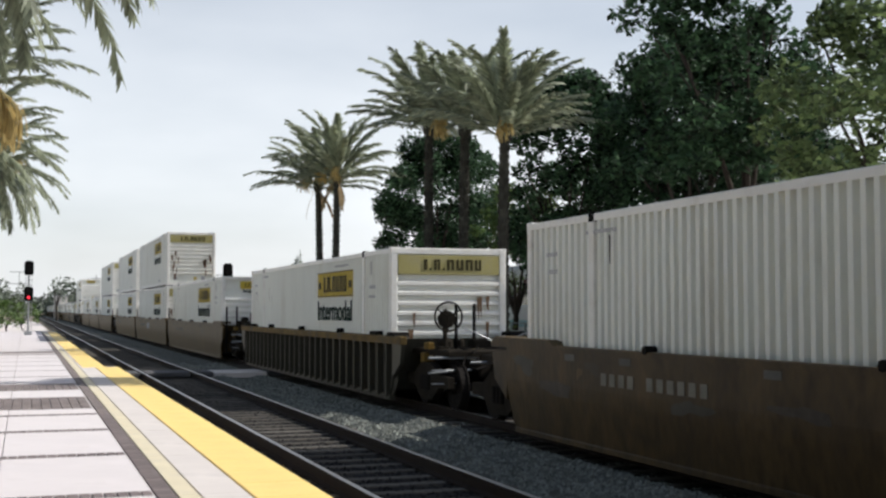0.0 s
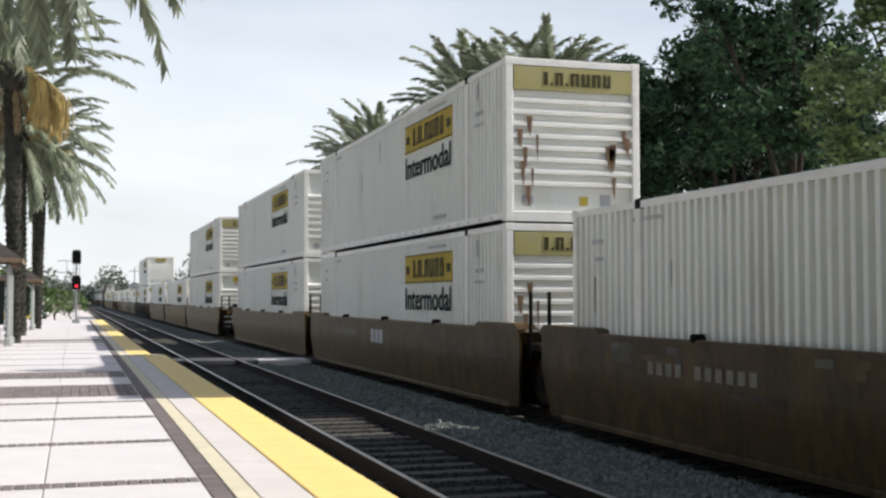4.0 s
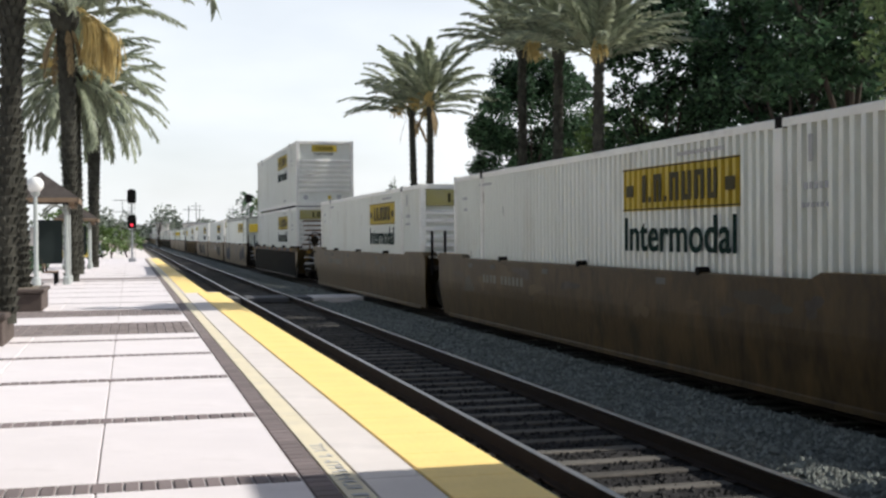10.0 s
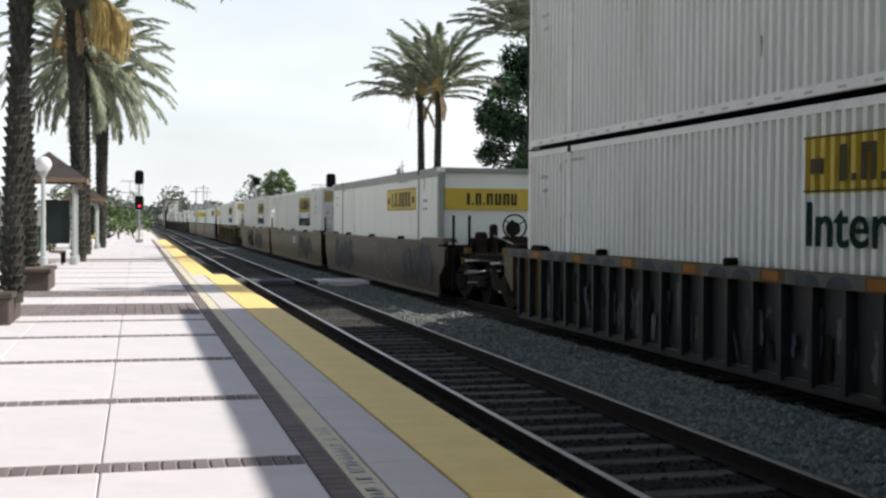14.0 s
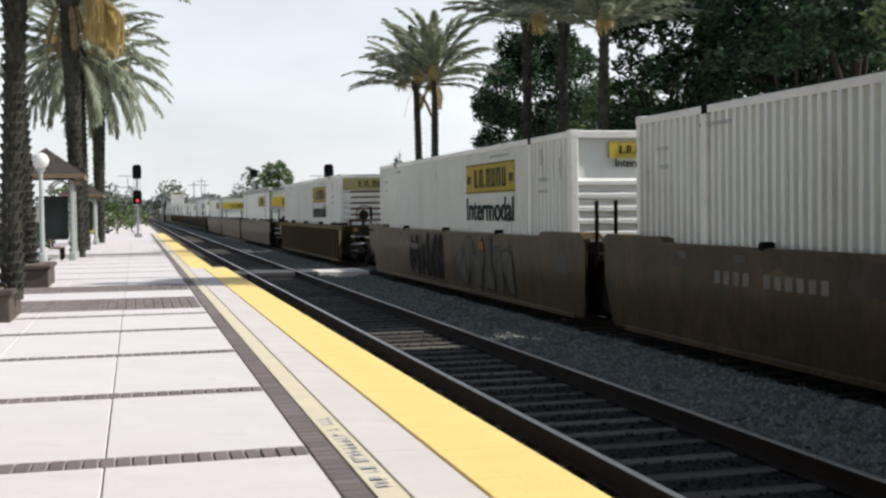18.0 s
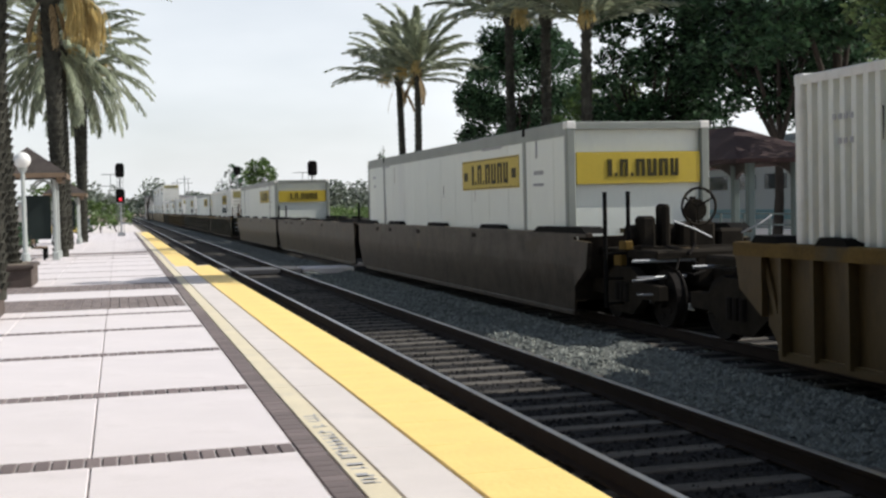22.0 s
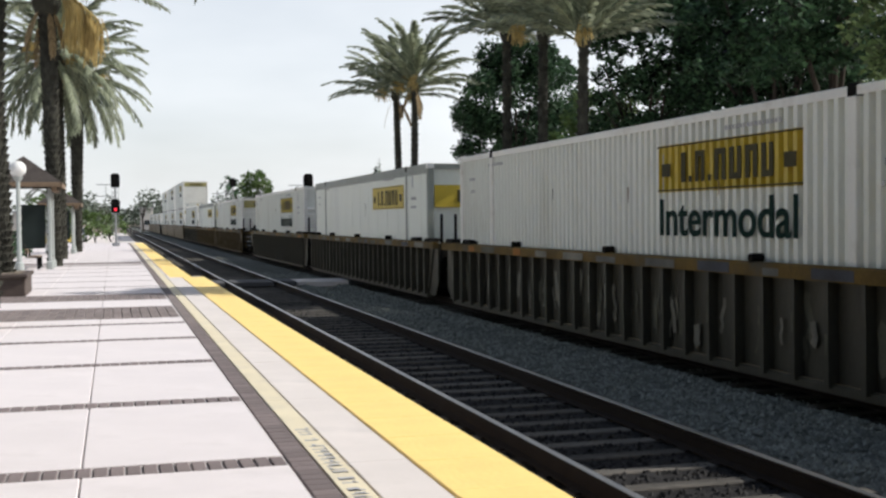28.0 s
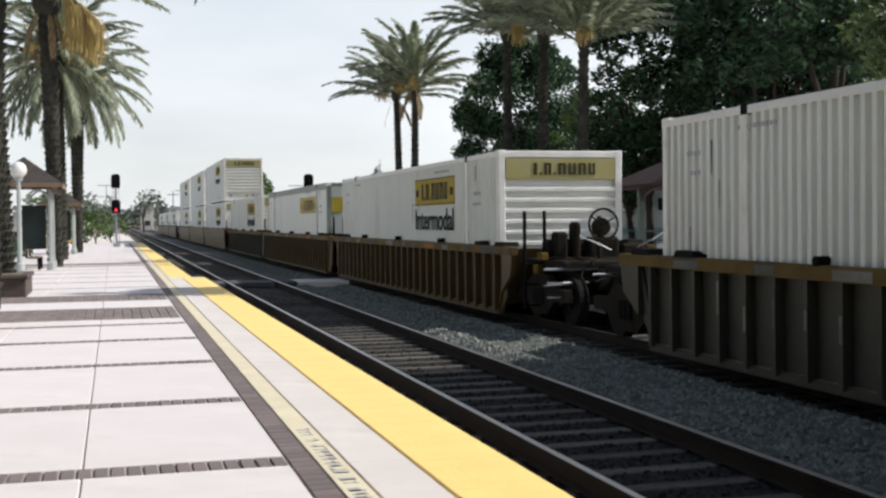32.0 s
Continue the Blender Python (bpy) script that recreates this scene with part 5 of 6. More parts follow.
# ================= opposite side =================
def build_far_side():
    pl = thing("platform_opposite", "pale concrete platform across the tracks", "platform", kind="structure")
    part("deck", Geo().cbox(11.3, 21, 5, 160, BED - 0.1, 0.0, 0.03), M_EDGE, pl)
    part("yellow_strip", Geo().box(11.4, 12.0, 5, 160, 0.0, 0.006), M_YELLOW, pl)
    tagged(part("lot", Geo().box(21, 80, -40, 260, BED - 0.05, -0.2), M_ASPHALT), "grey asphalt car park behind the platform", "road", kind="structure")
    # canopies with red roofs
    for x0, x1, y0, y1, ze, zr in ((13.5, 16.3, 24.1, 31.4, 2.55, 3.45), (13.4, 16.2, 44.6, 52.2, 2.5, 3.35)):
        c = thing("platform_canopy", "open station canopy with dark red hipped roof", "canopy", "canopies")
        xm = (x0 + x1) / 2
        g = Geo()
        vs = [(x0, y0, ze), (x1, y0, ze), (x1, y1, ze), (x0, y1, ze), (xm, y0 + 2.6, zr), (xm, y1 - 2.6, zr)]
        vs += [(a, b, z - 0.1) for a, b, z in vs]
        g.add(vs, [(0, 1, 4), (1, 2, 5, 4), (2, 3, 5), (3, 0, 4, 5), (6, 10, 7), (7, 10, 11, 8), (8, 11, 9), (9, 11, 10, 6), (0, 6, 7, 1), (1, 7, 8, 2), (2, 8, 9, 3), (3, 9, 6, 0)])
        part("roof", g, M_REDROOF, c)
        span = (y1 - y0 - 1.6) / 2
        for y in [y0 + 0.8 + span * k for k in range(3)]:
            for x in (x0 + 0.8, x1 - 0.8):
                part("post", Geo().cbox(x - 0.09, x + 0.09, y - 0.09, y + 0.09, 0, 2.55, 0.02), M_POSTT, c)
                part("post_base", Geo().cbox(x - 0.15, x + 0.15, y - 0.15, y + 0.15, 0, 0.7, 0.03), M_POSTT, c)
        for x in (x0 + 0.8, x1 - 0.8):
            for a in range(2):
                ya = y0 + 0.8 + a * span
                pts = [(ya, 2.55)] + [(ya + span / 2 - span / 2 * math.cos(math.pi * i / 10), 1.95 + 0.55 * math.sin(math.pi * i / 10)) for i in range(11)] + [(ya + span, 2.55)]
                part("arch_board", Geo().prism(pts, 0, x - 0.04, x + 0.04), M_SHINGLE, c)
    # parked coach
    co = thing("passenger_coach", "white and teal two-level passenger coach parked behind the station", "coach")
    X = 26.0
    part("body", Geo().cbox(X, X + 3.0, 22, 76, 0.35, 4.2, 0.25), M_COACH, co)
    part("teal_stripe", Geo().box(X - 0.02, X + 0.02, 22.3, 75.7, 0.75, 1.15), M_TEAL, co)
    for i in range(22):
        y = 23.2 + i * 2.4
        part("window", Geo().cbox(X - 0.02, X + 0.03, y, y + 1.7, 2.0, 2.62, 0.05), M_GLASS, co)
    for i in range(9):
        part("brand_bar", Geo().box(X - 0.02, X + 0.01, 34.5 + i * 0.55, 34.9 + i * 0.55, 2.9, 3.5), M_TEAL, co, "dark blue bar")
    # low fence
    f = thing("platform_fence", "low pale metal fence along the back of the platform", "fence")
    for i in range(30):
        y = 18 + i * 1.6
        part("fence_post", Geo().cbox(20.2, 20.28, y, y + 0.08, 0, 1.15, 0.01), M_POSTT, f)
    for z in (0.35, 0.75, 1.1):
        part("fence_rail", Geo().cbox(20.21, 20.27, 18, 66, z, z + 0.05, 0.01), M_POSTT, f)


build_far_side()


def hedge(x, y0, y1, h, seed, label, mat):
    """a clipped but uneven row of shrubs"""
    rnd = random.Random(seed)
    t = thing("hedge", label, "hedge", "hedges")
    t.location = (x, y0, 0)
    n = max(3, int((y1 - y0) / 0.9))
    g = Geo()
    leaf_cloud(g, [(rnd.uniform(-0.2, 0.2), (y1 - y0) * i / (n - 1), h * rnd.uniform(0.4, 0.6), h * rnd.uniform(0.45, 0.62)) for i in range(n)], 260, 0.1, rnd)
    part("foliage", g, mat, t)
    g = Geo()
    for i in range(0, n, 2):
        y = (y1 - y0) * i / (n - 1)
        g.tube([(0, y, 0), (rnd.uniform(-0.1, 0.1), y, h * 0.6)], [0.03, 0.012], 5)
    part("stems", g, M_BARK, t)


hedge(-4.6, 35.0, 64.0, 1.25, 81, "dark green clipped hedge behind the shelters", M_LEAF)
hedge(20.9, 52.0, 120.0, 1.7, 82, "dark green hedge at the back of the opposite platform", M_LEAF2)


def signal_mast(x, y, h, heads, label, red=True):
    s = thing("railway_signal", label, "signal", "signals")
    s.location = (x, y, 0)
    part("mast", Geo().cyl((0, 0, -0.3), (0, 0, h), 0.075, 0.06, 10), M_STEELG, s)
    part("foot", Geo().cbox(-0.25, 0.25, -0.25, 0.25, -0.3, 0.25, 0.03), M_STEELG, s)
    for z in heads:
        hd = part("signal_head", Geo().prism([(-0.27 + 0.0, z - 0.45), (0.27, z - 0.45), (0.3, z - 0.3), (0.3, z + 0.35), (0.18, z + 0.5), (-0.18, z + 0.5), (-0.3, z + 0.35), (-0.3, z - 0.3)], 1, -0.32, -0.1), M_BLACK, s, "black signal head")
        for k in (0.22, -0.08):
            part("hood", Geo().cyl((0, -0.3, z + k), (0, -0.55, z + k), 0.13, 0.13, 12), M_BLACK, hd)
    if red:
        part("red_lamp", Geo().cyl((0, -0.56, heads[-1] - 0.22), (0, -0.58, heads[-1] - 0.22), 0.11, n=14), M_SIGNALRED, s, "lit red lamp")
    g = Geo()
    for z in (heads[0] - 0.25, heads[0] - 1.05):
        g.cyl((-1.25, 0.1, z), (0, 0.1, z), 0.025, n=6)
    g.cyl((-0.62, 0.1, heads[0] - 1.05), (-0.62, 0.1, heads[0] - 0.25), 0.02, n=6)
    g.cyl((0, 0.1, heads[0] - 1.3), (0, 0.1, h), 0.03, n=6)
    part("bracket", g, M_STEELG, s)
    g = Geo()
    for i in range(12):
        g.cyl((-0.2, 0.25, 0.2 + i * 0.35), (0.2, 0.25, 0.2 + i * 0.35), 0.012, n=5)
    for x_ in (-0.2, 0.2):
        g.cyl((x_, 0.25, -0.2), (x_, 0.25, 4.3), 0.015, n=5)
    part("ladder", g, M_STEELG, s)
    return s


signal_mast(0.2, 84.7, 4.9, (4.5, 2.75), "railway signal mast with two black heads, red lit")
signal_mast(12.3, 77.0, 4.5, (4.2,), "railway signal with one black head", red=False)
signal_mast(12.6, 130.0, 6.2, (5.8,), "railway signal with one black head", red=False)


# ================= left platform furniture =================
def planter(y, x0, x1, d):
    p = thing("palm_planter", "low dark brick planter round a palm", "planter", "planters")
    part("planter_wall", Geo().cbox(x0, x1, y, y + d, 0, 0.42, 0.02), M_PLANTER, p)
    part("planter_cap", Geo().cbox(x0 - 0.05, x1 + 0.05, y - 0.05, y + d + 0.05, 0.42, 0.50, 0.02), M_PLANTER, p)
    part("planter_soil", Geo().box(x0 + 0.15, x1 - 0.15, y + 0.15, y + d - 0.15, 0.5, 0.515), M_SOIL, p)


planter(19.4, -2.9, -1.90, 1.9)
planter(28.5, -2.9, -1.94, 2.2)


def shelter(y0, y1, x0, x1, label):
    s = thing("platform_shelter", label, "shelter", "shelters")
    ze, zr = (3.1, 4.05) if y0 < 50 else (2.72, 3.5)
    g = Geo()
    vs = [(x1, y0, ze), (x1, y1, ze), (x0, y1 - 0.9, zr), (x0, y0 + 0.9, zr), (2 * x0 - x1, y0, ze), (2 * x0 - x1, y1, ze)]
    vs += [(a, b, z - 0.16) for a, b, z in vs]
    g.add(vs, [(0, 1, 2, 3), (3, 2, 5, 4), (0, 3, 4), (1, 5, 2), (6, 9, 8, 7), (9, 10, 11, 8), (6, 10, 9), (7, 8, 11), (0, 6, 7, 1), (4, 5, 11, 10), (0, 4, 10, 6), (1, 7, 11, 5)])
    part("roof", g, M_SHINGLE, s, "dark shingled hipped roof")
    part("eave_beam", Geo().cbox(x1 - 0.35, x1 - 0.15, y0 + 0.2, y1 - 0.2, ze - 0.33, ze - 0.15, 0.02), M_WOOD, s)
    n = 2
    for i in range(n):
        y = y0 + 0.9 + (y1 - y0 - 1.2) * i / (n - 1)
        for x in (x1 - 0.46, 2 * x0 - x1 + 0.46):
            part("post", Geo().cbox(x - 0.07, x + 0.07, y - 0.07, y + 0.07, 0, ze - 0.2, 0.03), M_POSTG, s)
            part("post_base", Geo().cbox(x - 0.13, x + 0.13, y - 0.13, y + 0.13, 0, 0.3, 0.05), M_POSTG, s)
            part("brace", Geo().prism([(y, 2.2), (y, 2.05), (y + 0.6, 2.5), (y + 0.5, 2.5)], 0, x - 0.04, x + 0.04), M_POSTG, s)
    xs_ = x1 - 0.46
    part("fascia", Geo().cbox(x1 - 0.02, x1 + 0.03, y0, y1, ze - 0.2, ze - 0.02, 0.01), M_WOOD, s, "weathered fascia board")
    part("end_fascia", Geo().cbox(2 * x0 - x1, x1 - 0.03, y0 - 0.04, y0 - 0.002, ze - 0.17, ze - 0.01, 0.01), M_WOOD, s, "weathered fascia board")
    for w in (-1, 1):
        pts_ = [(x0 + (xs_ - x0) * k / 8, ze - 0.22 - 0.42 * abs(1 - k / 4) ** 2) for k in range(9)]
        part("arched_brace", Geo().tube([(x, (y0 + 0.9) if w < 0 else (y1 - 0.3), z) for x, z in pts_], 0.035, 6), M_POSTG, s, "pale arched brace")
    part("end_panel", Geo().cbox(x0 - 0.1, x1 - 0.6, y0 + 0.9, y0 + 0.97, 0.75, 2.32, 0.01), M_GREEN, s, "dark green notice panel")
    part("back_panel", Geo().cbox(2 * x0 - x1 + 0.42, 2 * x0 - x1 + 0.5, y0 + 1.0, y1 - 0.4, 0.55, 2.4, 0.01), M_GREEN, s, "dark green notice panel")
    return s


shelter(43.8, 46.8, -3.03, -1.72, "open platform shelter with dark shingled roof")
shelter(65.9, 69.0, -2.72, -1.62, "open platform shelter with dark shingled roof")


def bench(x, y, yaw):
    b = thing("platform_bench", "wooden slatted bench with dark metal frame", "bench", "benches")
    b.location, b.rotation_euler = (x, y, 0), (0, 0, radians(yaw))
    for i in range(4):
        part("seat_slat", Geo().cbox(-0.9, 0.9, -0.2 + i * 0.11, -0.11 + i * 0.11, 0.43, 0.46, 0.008), M_WOOD, b)
    for i in range(3):
        part("back_slat", Geo().cbox(-0.9, 0.9, 0.26, 0.29, 0.55 + i * 0.13, 0.65 + i * 0.13, 0.008), M_WOOD, b)
    for s in (-0.75, 0.75):
        part("leg", Geo().prism([(-0.2, 0), (-0.12, 0), (-0.1, 0.4), (0.26, 0.42), (0.34, 0.95), (0.28, 0.95), (0.2, 0.47), (-0.2, 0.46)], 0, s - 0.03, s + 0.03), M_BLACK, b)


bench(-2.75, 45.6, 90)
bench(-2.6, 67.8, 90)


def globe_lamp(x, y):
    l = thing("globe_lamp_post", "pale lamp post with a round white globe", "lamp post", "lamp posts")
    l.location = (x, y, 0)
    part("pole", Geo().tube([(0, 0, 0), (0, 0, 0.4), (0, 0, 0.45), (0, 0, 3.0)], [0.16, 0.14, 0.08, 0.06], 12), M_POSTG, l)
    part("collar", Geo().cyl((0, 0, 3.0), (0, 0, 3.12), 0.1, 0.16, 12), M_POSTG, l)
    part("globe", Geo().ball((0, 0, 3.36), 0.26, 16, 10), M_GLOBE, l, "round white glass globe", smooth=True)


globe_lamp(-2.85, 39.5)


# ================= near platform =================
BANDS = [5.1, 8.22, 11.22, 14.41, 17.4, 20.05]
S_X = [-4.23, -2.9, -1.56, -0.23, 1.14]


def build_platform():
    p = thing("platform", "station platform of pale concrete slabs with brick bands", "platform", kind="structure")
    part("platform_body", Geo().cbox(-9, 2.60, -12, 37.0, BED - 0.3, -0.016, 0.01), M_BASE, p)
    part("platform_body", Geo().cbox(-9, 2.24, 37.004, 100, BED - 0.3, -0.016, 0.01), M_BASE, p)
    # slab edges in y, between the brick bands
    rows = []
    edges = [-3.9, -0.9, 2.1] + BANDS
    for a, b in zip(edges[:-1], edges[1:]):
        rows.append((a + 0.165, b - 0.165))
    rows += [(20.22, 21.2), (24.1, 26.2)]
    y = 28.5
    while y < 45:
        rows.append((y + 0.12, y + 3.0))
        y += 3.12
    rows += [(48.0, 48.9)]
    y = 51.0
    while y < 97:
        rows.append((y + 0.15, y + 3.0))
        y += 3.12
    cache = {}
    for a, b in rows:
        for x0, x1 in zip(S_X[:-1], S_X[1:]):
            key = round(b - a, 3), round(x1 - x0, 3)
            if key not in cache:
                cache[key] = Geo().cbox(0.006, x1 - x0 - 0.006, 0, b - a, -0.06, 0.0, 0.006).mesh("slab", M_SLAB)
            s = new("slab", cache[key])
            s.parent = p
            s.location = (x0, a, random.uniform(-0.0015, 0.0015))
    part("slab_field", Geo().cbox(-8.9, -4.24, -10, 99, -0.06, 0.0, 0.01), M_SLAB, p)
    # strips along the edge
    y = -4.0
    k = 0
    edge = Geo().cbox(1.535, 1.955, 0.006, 2.994, -0.06, 0.0, 0.006).mesh("edge_slab", M_EDGE)
    narrow = Geo().cbox(1.535, 1.60, 0.006, 2.994, -0.06, 0.0, 0.006).mesh("edge_slab", M_EDGE)
    cream = Geo().cbox(1.335, 1.52, 0.004, 2.996, -0.06, 0.0, 0.004).mesh("cream_strip", M_CREAM)
    while y < 97:
        for me in (edge if y < 36 else narrow, cream):
            o = new(me.name, me)
            o.parent = p
            o.location = (0, y, 0)
        y += 3.0
    tact = Geo().cbox(1.975, 2.625, 0.002, 0.91, -0.06, 0.004, 0.006).mesh("tactile_panel", M_YELLOW)
    y = -4.0
    while y < 97:
        o = new("tactile_panel", tact)
        o.parent = p
        o.location = (0 if y < 36.2 else -0.365, y, 0)
        y += 0.914
    part("coping", Geo().cbox(2.40, 2.622, -12, 37.05, -0.3, -0.062, 0.01), M_BASE, p)
    part("coping", Geo().cbox(2.05, 2.257, 37.06, 100, -0.3, -0.062, 0.01), M_BASE, p)
    # pavers: border and bands
    brick = Geo().cbox(0.008, 0.1, 0.012, 0.308, -0.05, 0.0, 0.006).mesh("paver", M_PAVER)
    border = Geo().cbox(0.006, 0.178, 0.008, 0.142, -0.05, 0.0, 0.006).mesh("paver", M_PAVER)
    far = Geo()
    rnd = random.Random(3)
    for yb in [-3.9, -0.9, 2.1] + BANDS:
        for i in range(49):
            x = 1.136 - (i + 1) * 0.108
            if yb > 5 and i < 34:
                o = new("paver", brick)
                o.parent = p
                o.location = (x, yb - 0.16, rnd.uniform(-0.003, 0.001))
            else:
                far.cbox(x + 0.008, x + 0.1, yb - 0.148, yb + 0.148, -0.05, 0.0, 0.006)
    y = -4.0
    while y < 97:
        if 5.5 < y < 20:
            o = new("paver", border)
            o.parent = p
            o.location = (1.143, y, rnd.uniform(-0.003, 0.001))
        else:
            far.cbox(1.149, 1.321, y + 0.006, y + 0.144, -0.05, 0.0, 0.006)
        y += 0.15
    for a, b in ((21.2, 24.1), (26.2, 28.5), (45.1, 48.0), (48.9, 51.0)):
        yy = a
        while yy < b - 0.1:
            for i in range(36):
                x = 1.11 - (i + 1) * 0.1625
                far.cbox(x + 0.004, x + 0.156, yy + 0.004, yy + 0.316, -0.05, 0.0, 0.006)
            yy += 0.32
    for yb in [28.53 + 3.12 * i for i in range(1, 6)] + [51.0 + 3.12 * i for i in range(1, 15)]:
        for i in range(36):
            x = 1.11 - (i + 1) * 0.1625
            far.cbox(x + 0.004, x + 0.156, yb - 0.1, yb + 0.1, -0.05, 0.0, 0.006)
    tagged(part("far_pavers", far, M_PAVERS, p), kind="stuff")
    # worn writing on the cream strip
    g = Geo()
    y = 6.95
    while y < 9.45:
        w = rnd.choice((0.06, 0.08, 0.08, 0.1))
        if rnd.random() > 0.14:
            g.box(1.375, 1.48, y, y + w * 0.35, 0.0005, 0.002)
            g.box(1.375 + rnd.choice((0, 0.05, 0.09)), 1.40 + rnd.choice((0, 0.05, 0.08)), y, y + w, 0.0005, 0.002)
        y += w + 0.035
    part("worn_writing", g, M_INKGREY, p, "worn grey bars of painted writing")


build_platform()


def build_unseen_wall():
    """an added wall and canopy, out of view, that keep sky light off the near train"""
    w = thing("wall_west", "plain dark green-grey unseen wall added to block sky light", "wall", kind="structure")
    part("wall_face", Geo().cbox(-5.6, -5.0, -40, 12, BED, 9.0, 0.02), M_BLOCKER, w)
    part("cornice", Geo().cbox(-5.8, -4.8, -40, 12.2, 9.0, 9.35, 0.05), M_BLOCKER, w)
    part("wall_return", Geo().cbox(-4.99, 2.0, -30.6, -30.0, BED, 9.0, 0.02), M_BLOCKER, w)
    # canopy added out of view; it cuts overhead sky and bounce from the platform
    c = thing("canopy_west", "plain dark unseen canopy added to block sky light", "canopy", kind="structure")
    part("canopy_roof", Geo().cbox(-4.99, 1.6, -29.9, 7.0, 4.2, 4.45, 0.02), M_BLOCKER, c)
    for y in (-2.0, -9.0, -16.0, -23.0):
        part("canopy_post", Geo().cbox(0.9, 1.1, y - 0.1, y + 0.1, 0.0, 4.2, 0.02), M_POSTG, c)


build_unseen_wall()


# ================= distance =================
def far_tree(x, y, h, rad, low, seed, mat=None, label="rounded tree in the distance", trunk_r=0.2, size=0.35, per=40, clumps=22):
    t = broad_tree(x, y, h, rad, low, seed, label, mat or M_HAZELEAF, per=per, size=size, clumps=clumps, trunk_r=trunk_r, z0=-0.4, limbs=4)
    t["group"] = "distant trees"
    return t


def build_distance():
    rnd = random.Random(44)
    # a line of far woods
    g = Geo()
    for i in range(150):
        x = -70 + i * 1.6 + rnd.uniform(-1, 1)
        y = 430 + rnd.uniform(-30, 60)
        h = rnd.uniform(4.5, 8) + (4 if rnd.random() < 0.12 else 0)
        leaf_cloud(g, [(x, y, h * 0.45, h * 0.5), (x + rnd.uniform(-2, 2), y, h * 0.75, h * 0.36)], 9, 0.8, rnd)
    tagged(part("far_woods", g, M_HAZELEAF), "hazy line of distant trees", "trees", kind="stuff")
    far_tree(23.2, 200.0, 10.6, 3.1, 4.5, 71, M_LEAF2, "round green tree in the distance", per=70, clumps=75, size=0.32)
    far_tree(18.6, 200.0, 9.6, 1.4, 4.0, 77, M_LEAF, "slim dark green tree in the distance", per=90, size=0.3, clumps=40)
    far_tree(14.9, 150.0, 7.2, 1.6, 2.6, 72, M_LEAF, "slim dark green tree in the distance", per=80, size=0.3)
    far_tree(6.0, 250.0, 9.5, 2.0, 3.0, 73)
    far_tree(-1.5, 240.0, 7.5, 2.6, 2.0, 74)
    far_tree(-5.0, 120.0, 5.2, 2.6, 0.8, 75, M_LEAF2, "leafy green shrub beyond the platform", size=0.25, per=90)
    far_tree(-7.5, 150.0, 6.5, 3.2, 0.8, 76, M_LEAF2, "leafy green shrub beyond the platform", size=0.25, per=90)
    far_tree(-1.6, 113.0, 3.0, 1.9, 0.5, 83, M_LEAF2, "leafy green shrub beyond the platform", trunk_r=0.08, size=0.2, per=120, clumps=30)
    far_tree(-4.2, 110.0, 3.3, 2.2, 0.5, 84, M_LEAF2, "leafy green shrub beyond the platform", trunk_r=0.08, size=0.2, per=120, clumps=30)
    far_tree(-0.2, 126.0, 2.8, 1.8, 0.5, 85, M_LEAF2, "leafy green shrub beyond the platform", trunk_r=0.08, size=0.2, per=120, clumps=30)
    far_tree(50.0, 170.0, 9.5, 4.2, 3.0, 86, None, "pale rounded tree in the distance", per=60, clumps=60)
    far_tree(58.0, 175.0, 10.5, 4.6, 3.0, 87, None, "pale rounded tree in the distance", per=60, clumps=60)
    # a conifer
    t = thing("conifer", "dark pointed conifer in the distance", "tree", "distant trees")
    t.location = (40.0, 180.0, -0.4)
    part("trunk", Geo().tube([(0, 0, 0), (0, 0, 11.5)], [0.25, 0.03], 7), M_BARK, t)
    g = Geo()
    leaf_cloud(g, [(rnd.uniform(-0.5, 0.5), rnd.uniform(-0.5, 0.5), 2.6 + k * 0.66, 2.7 - k * 0.19) for k in range(13)], 40, 0.32, rnd)
    # same haze-paled leaf colour as the far woods
    part("crown", g, M_HAZELEAF, t)
    # buildings
    for x, y, w, d, h, lab in ((8.6, 320, 3.2, 6, 5.6, "pale flat-roofed building in the distance"), (-16, 300, 14, 10, 4.5, "low pale building in the distance"), (24, 360, 16, 12, 6, "low pale building in the distance")):
        b = thing("building", lab, "building", "distant buildings")
        b.location = (x, y, -0.4)
        part("wall", Geo().cbox(-w / 2, w / 2, 0, d, 0, h, 0.1), M_WALLB, b)
        part("roof", Geo().cbox(-w / 2 - 0.3, w / 2 + 0.3, -0.3, d + 0.3, h, h + 0.4, 0.05), M_STEELG, b)
        n = int(w / 2.5)
        for i in range(n):
            for z in np.arange(1.2, h - 1.5, 3.0):
                x0 = -w / 2 + (i + 0.3) * w / n
                part("window", Geo().cbox(x0, x0 + w / n * 0.45, -0.05, 0.05, z, z + 1.3, 0.02), M_GLASS, b)
    # wire poles
    for x, y, h in ((14.0, 260, 9.5), (17.0, 300, 9.5), (11.0, 230, 8.0), (21.0, 250, 8.5)):
        p = thing("utility_pole", "slim utility pole in the distance", "pole", "utility poles")
        p.location = (x, y, -0.4)
        part("pole", Geo().cyl((0, 0, 0), (0, 0, h), 0.13, 0.09, 8), M_STEELG, p)
        part("crossarm", Geo().cbox(-1.1, 1.1, -0.06, 0.06, h - 0.8, h - 0.65, 0.02), M_STEELG, p)


build_distance()


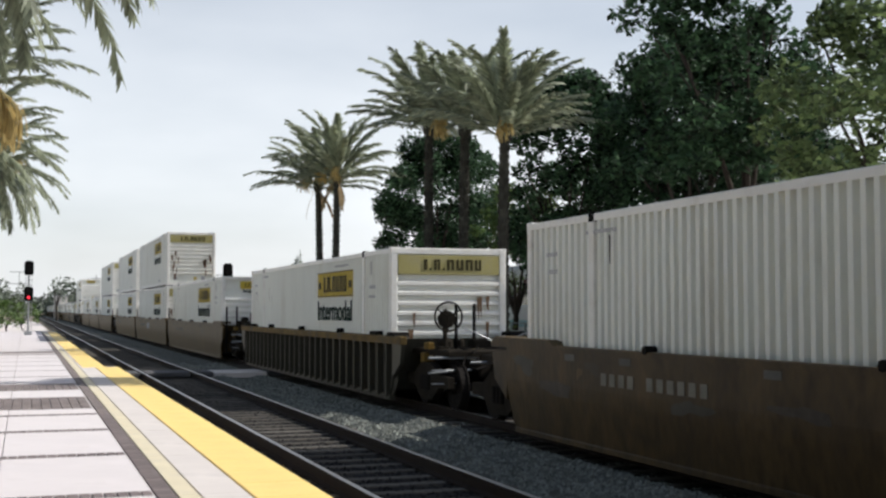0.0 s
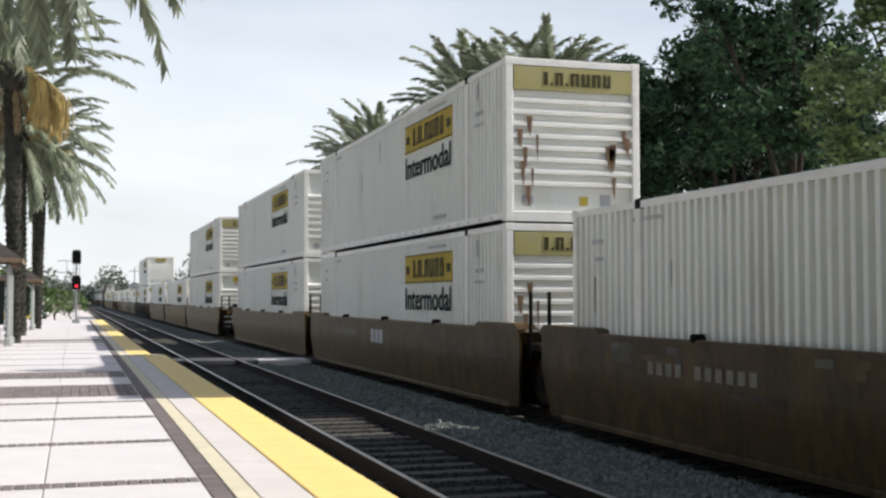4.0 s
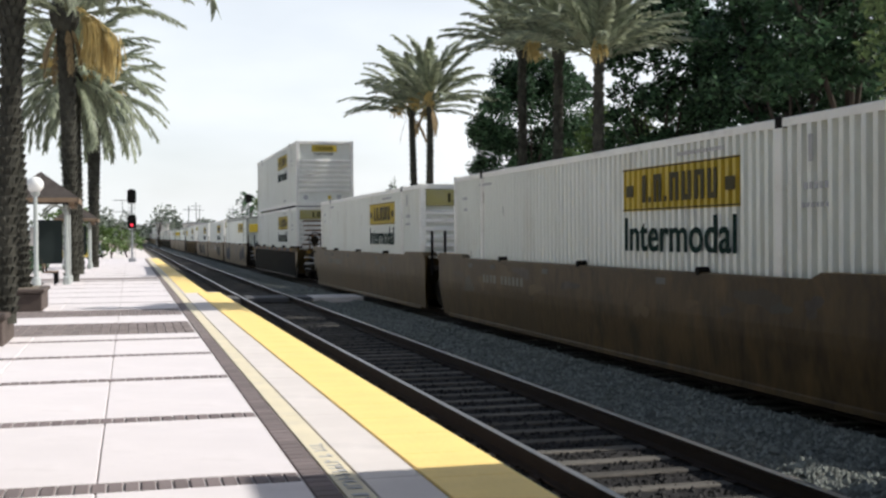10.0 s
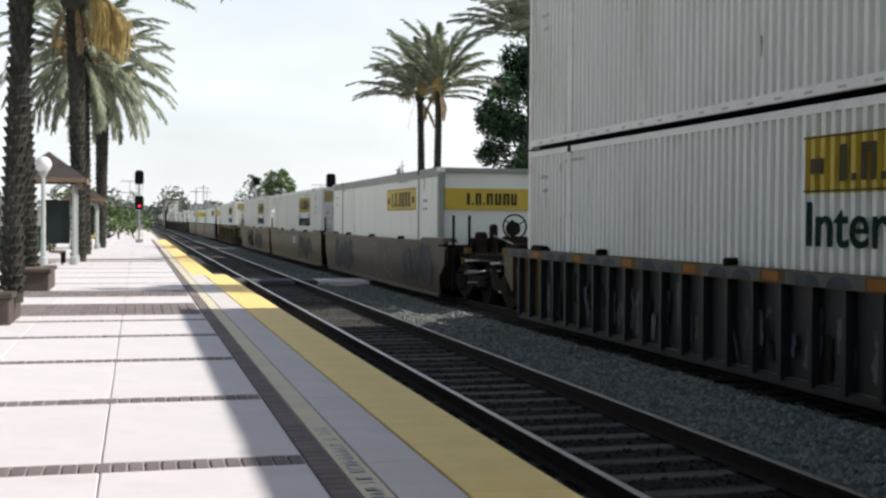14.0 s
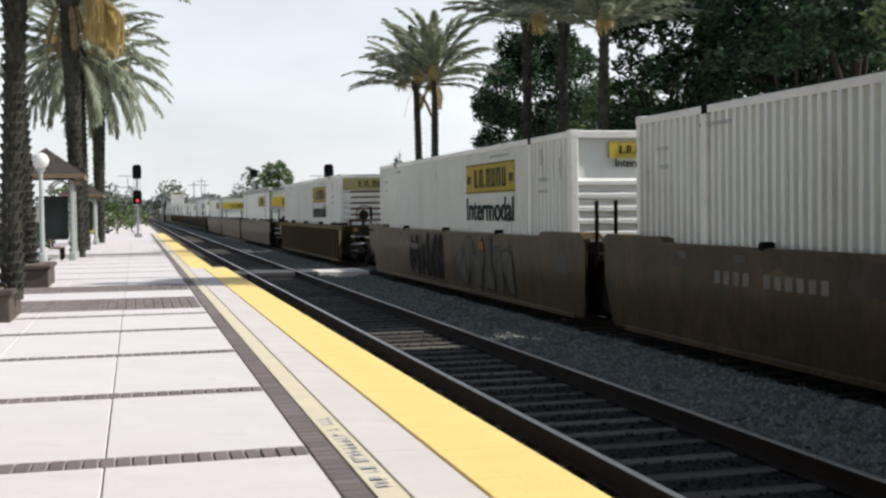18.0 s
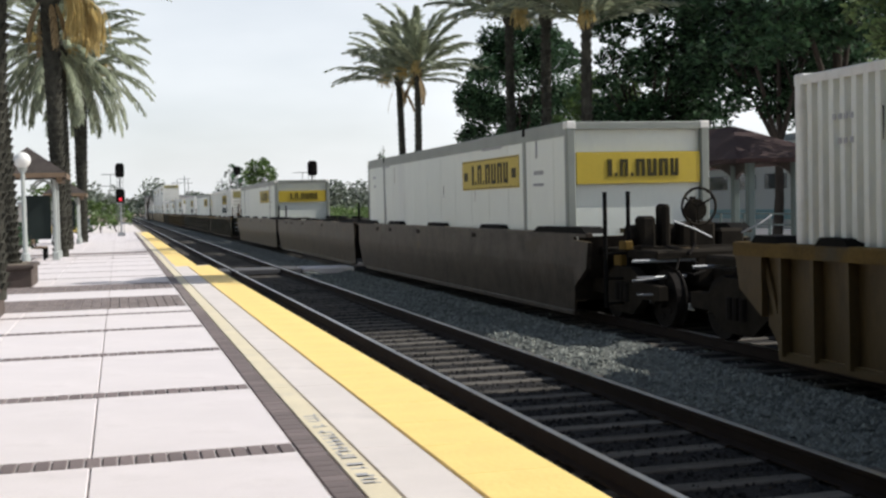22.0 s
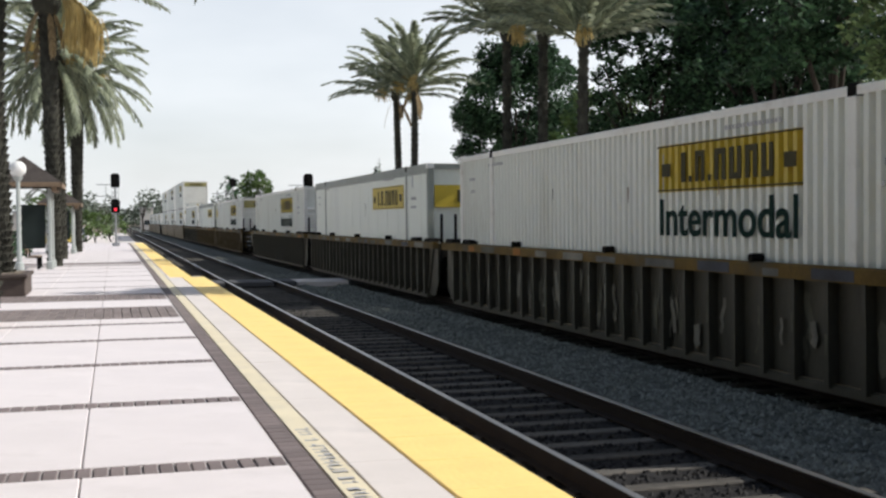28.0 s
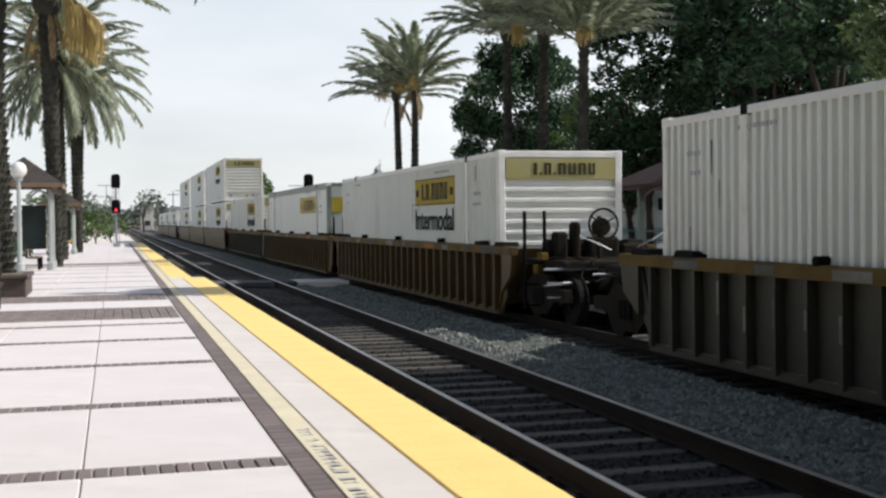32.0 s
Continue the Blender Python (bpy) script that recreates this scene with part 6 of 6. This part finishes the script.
def parked_car(x, y, yaw, paint, label="small parked car beyond the end of the platform"):
    c = thing("parked_car", label, "car", "parked cars")
    c.location, c.rotation_euler = (x, y, BED + 0.02), (0, 0, radians(yaw))
    prof = [(-2.1, 0.3), (2.1, 0.3), (2.15, 0.7), (1.9, 0.85), (1.2, 0.92), (-1.9, 0.95), (-2.15, 0.8)]
    part("body", Geo().prism([(a, z) for a, z in prof], 1, -0.85, 0.85), paint, c)
    part("cabin", Geo().prism([(1.15, 0.92), (0.5, 1.42), (-1.2, 1.45), (-1.75, 0.95)], 1, -0.75, 0.75), M_GLASS, c)
    part("roof", Geo().prism([(0.5, 1.42), (0.4, 1.48), (-1.1, 1.5), (-1.2, 1.45)], 1, -0.72, 0.72), paint, c)
    for a in (-1.35, 1.35):
        for b in (-0.8, 0.8):
            part("wheel", Geo().cyl((a, b - 0.1, 0.31), (a, b + 0.1, 0.31), 0.31, n=16), M_TYRE, c)


for k, (x, y, a) in enumerate(((-4.6, 112, 80), (-7.2, 116, 85), (-3.6, 128, 95), (-8.0, 134, 90), (-5.2, 142, 88))):
    parked_car(x, y, a, M_PAINTS[k % 3])
for k, (x, y) in enumerate(((33.0, 92.0), (33.4, 96.0), (33.2, 100.5), (34.0, 112.0))):
    parked_car(x, y, 3 + 4 * k, M_PAINTS[1 + k % 2], "pale parked car in the station car park")
tagged(part("station_drive", Geo().box(-30, 2.2, 101, 230, BED - 0.05, BED + 0.02), M_EDGE), "pale concrete paving beyond the platform end", "road", kind="structure")


# ================= what moves =================
LAG_T = (0, 0.5, 1, 1.5, 2, 2.5, 3.5, 4.5, 5, 5.5, 32)
LAG = (-0.25, 0.08, 0.49, 0.58, 0.62, 0.05, 0.1, 0.2, 0.25, 0, 0)      # slack running in and out along the train


def gone(t):
    """metres that the train has rolled by t seconds"""
    u = t / 10
    return 114.72 * u + 3.6 * u * u - 1.476 * u ** 3 + 0.2046 * u ** 4 - float(np.interp(t, LAG_T, LAG))


def motions():
    for ob, y, z in MOVERS:
        walk(ob, [(t, pose(TRACK_X[1], y - gone(t), z)) for t in (0, 0.5, 1, 1.5, 2, 2.5, 3.5, 4.5, 5, 5.5, 6.5, 8, 10, 12, 14, 16, 18, 20, 22, 24, 26, 28, 30, 32)])
    turning = [w for ob, y, z in MOVERS if y < 330 for w in ob.children_recursive if w.name.startswith("wheel_set")]
    times = [k / FPS for k in range(32 * FPS + 1)]
    for w in turning:
        x, y, z = w.location
        walk(w, [(t, pose(x, y, z, math.degrees(gone(t) / 0.42))) for t in times])


motions()
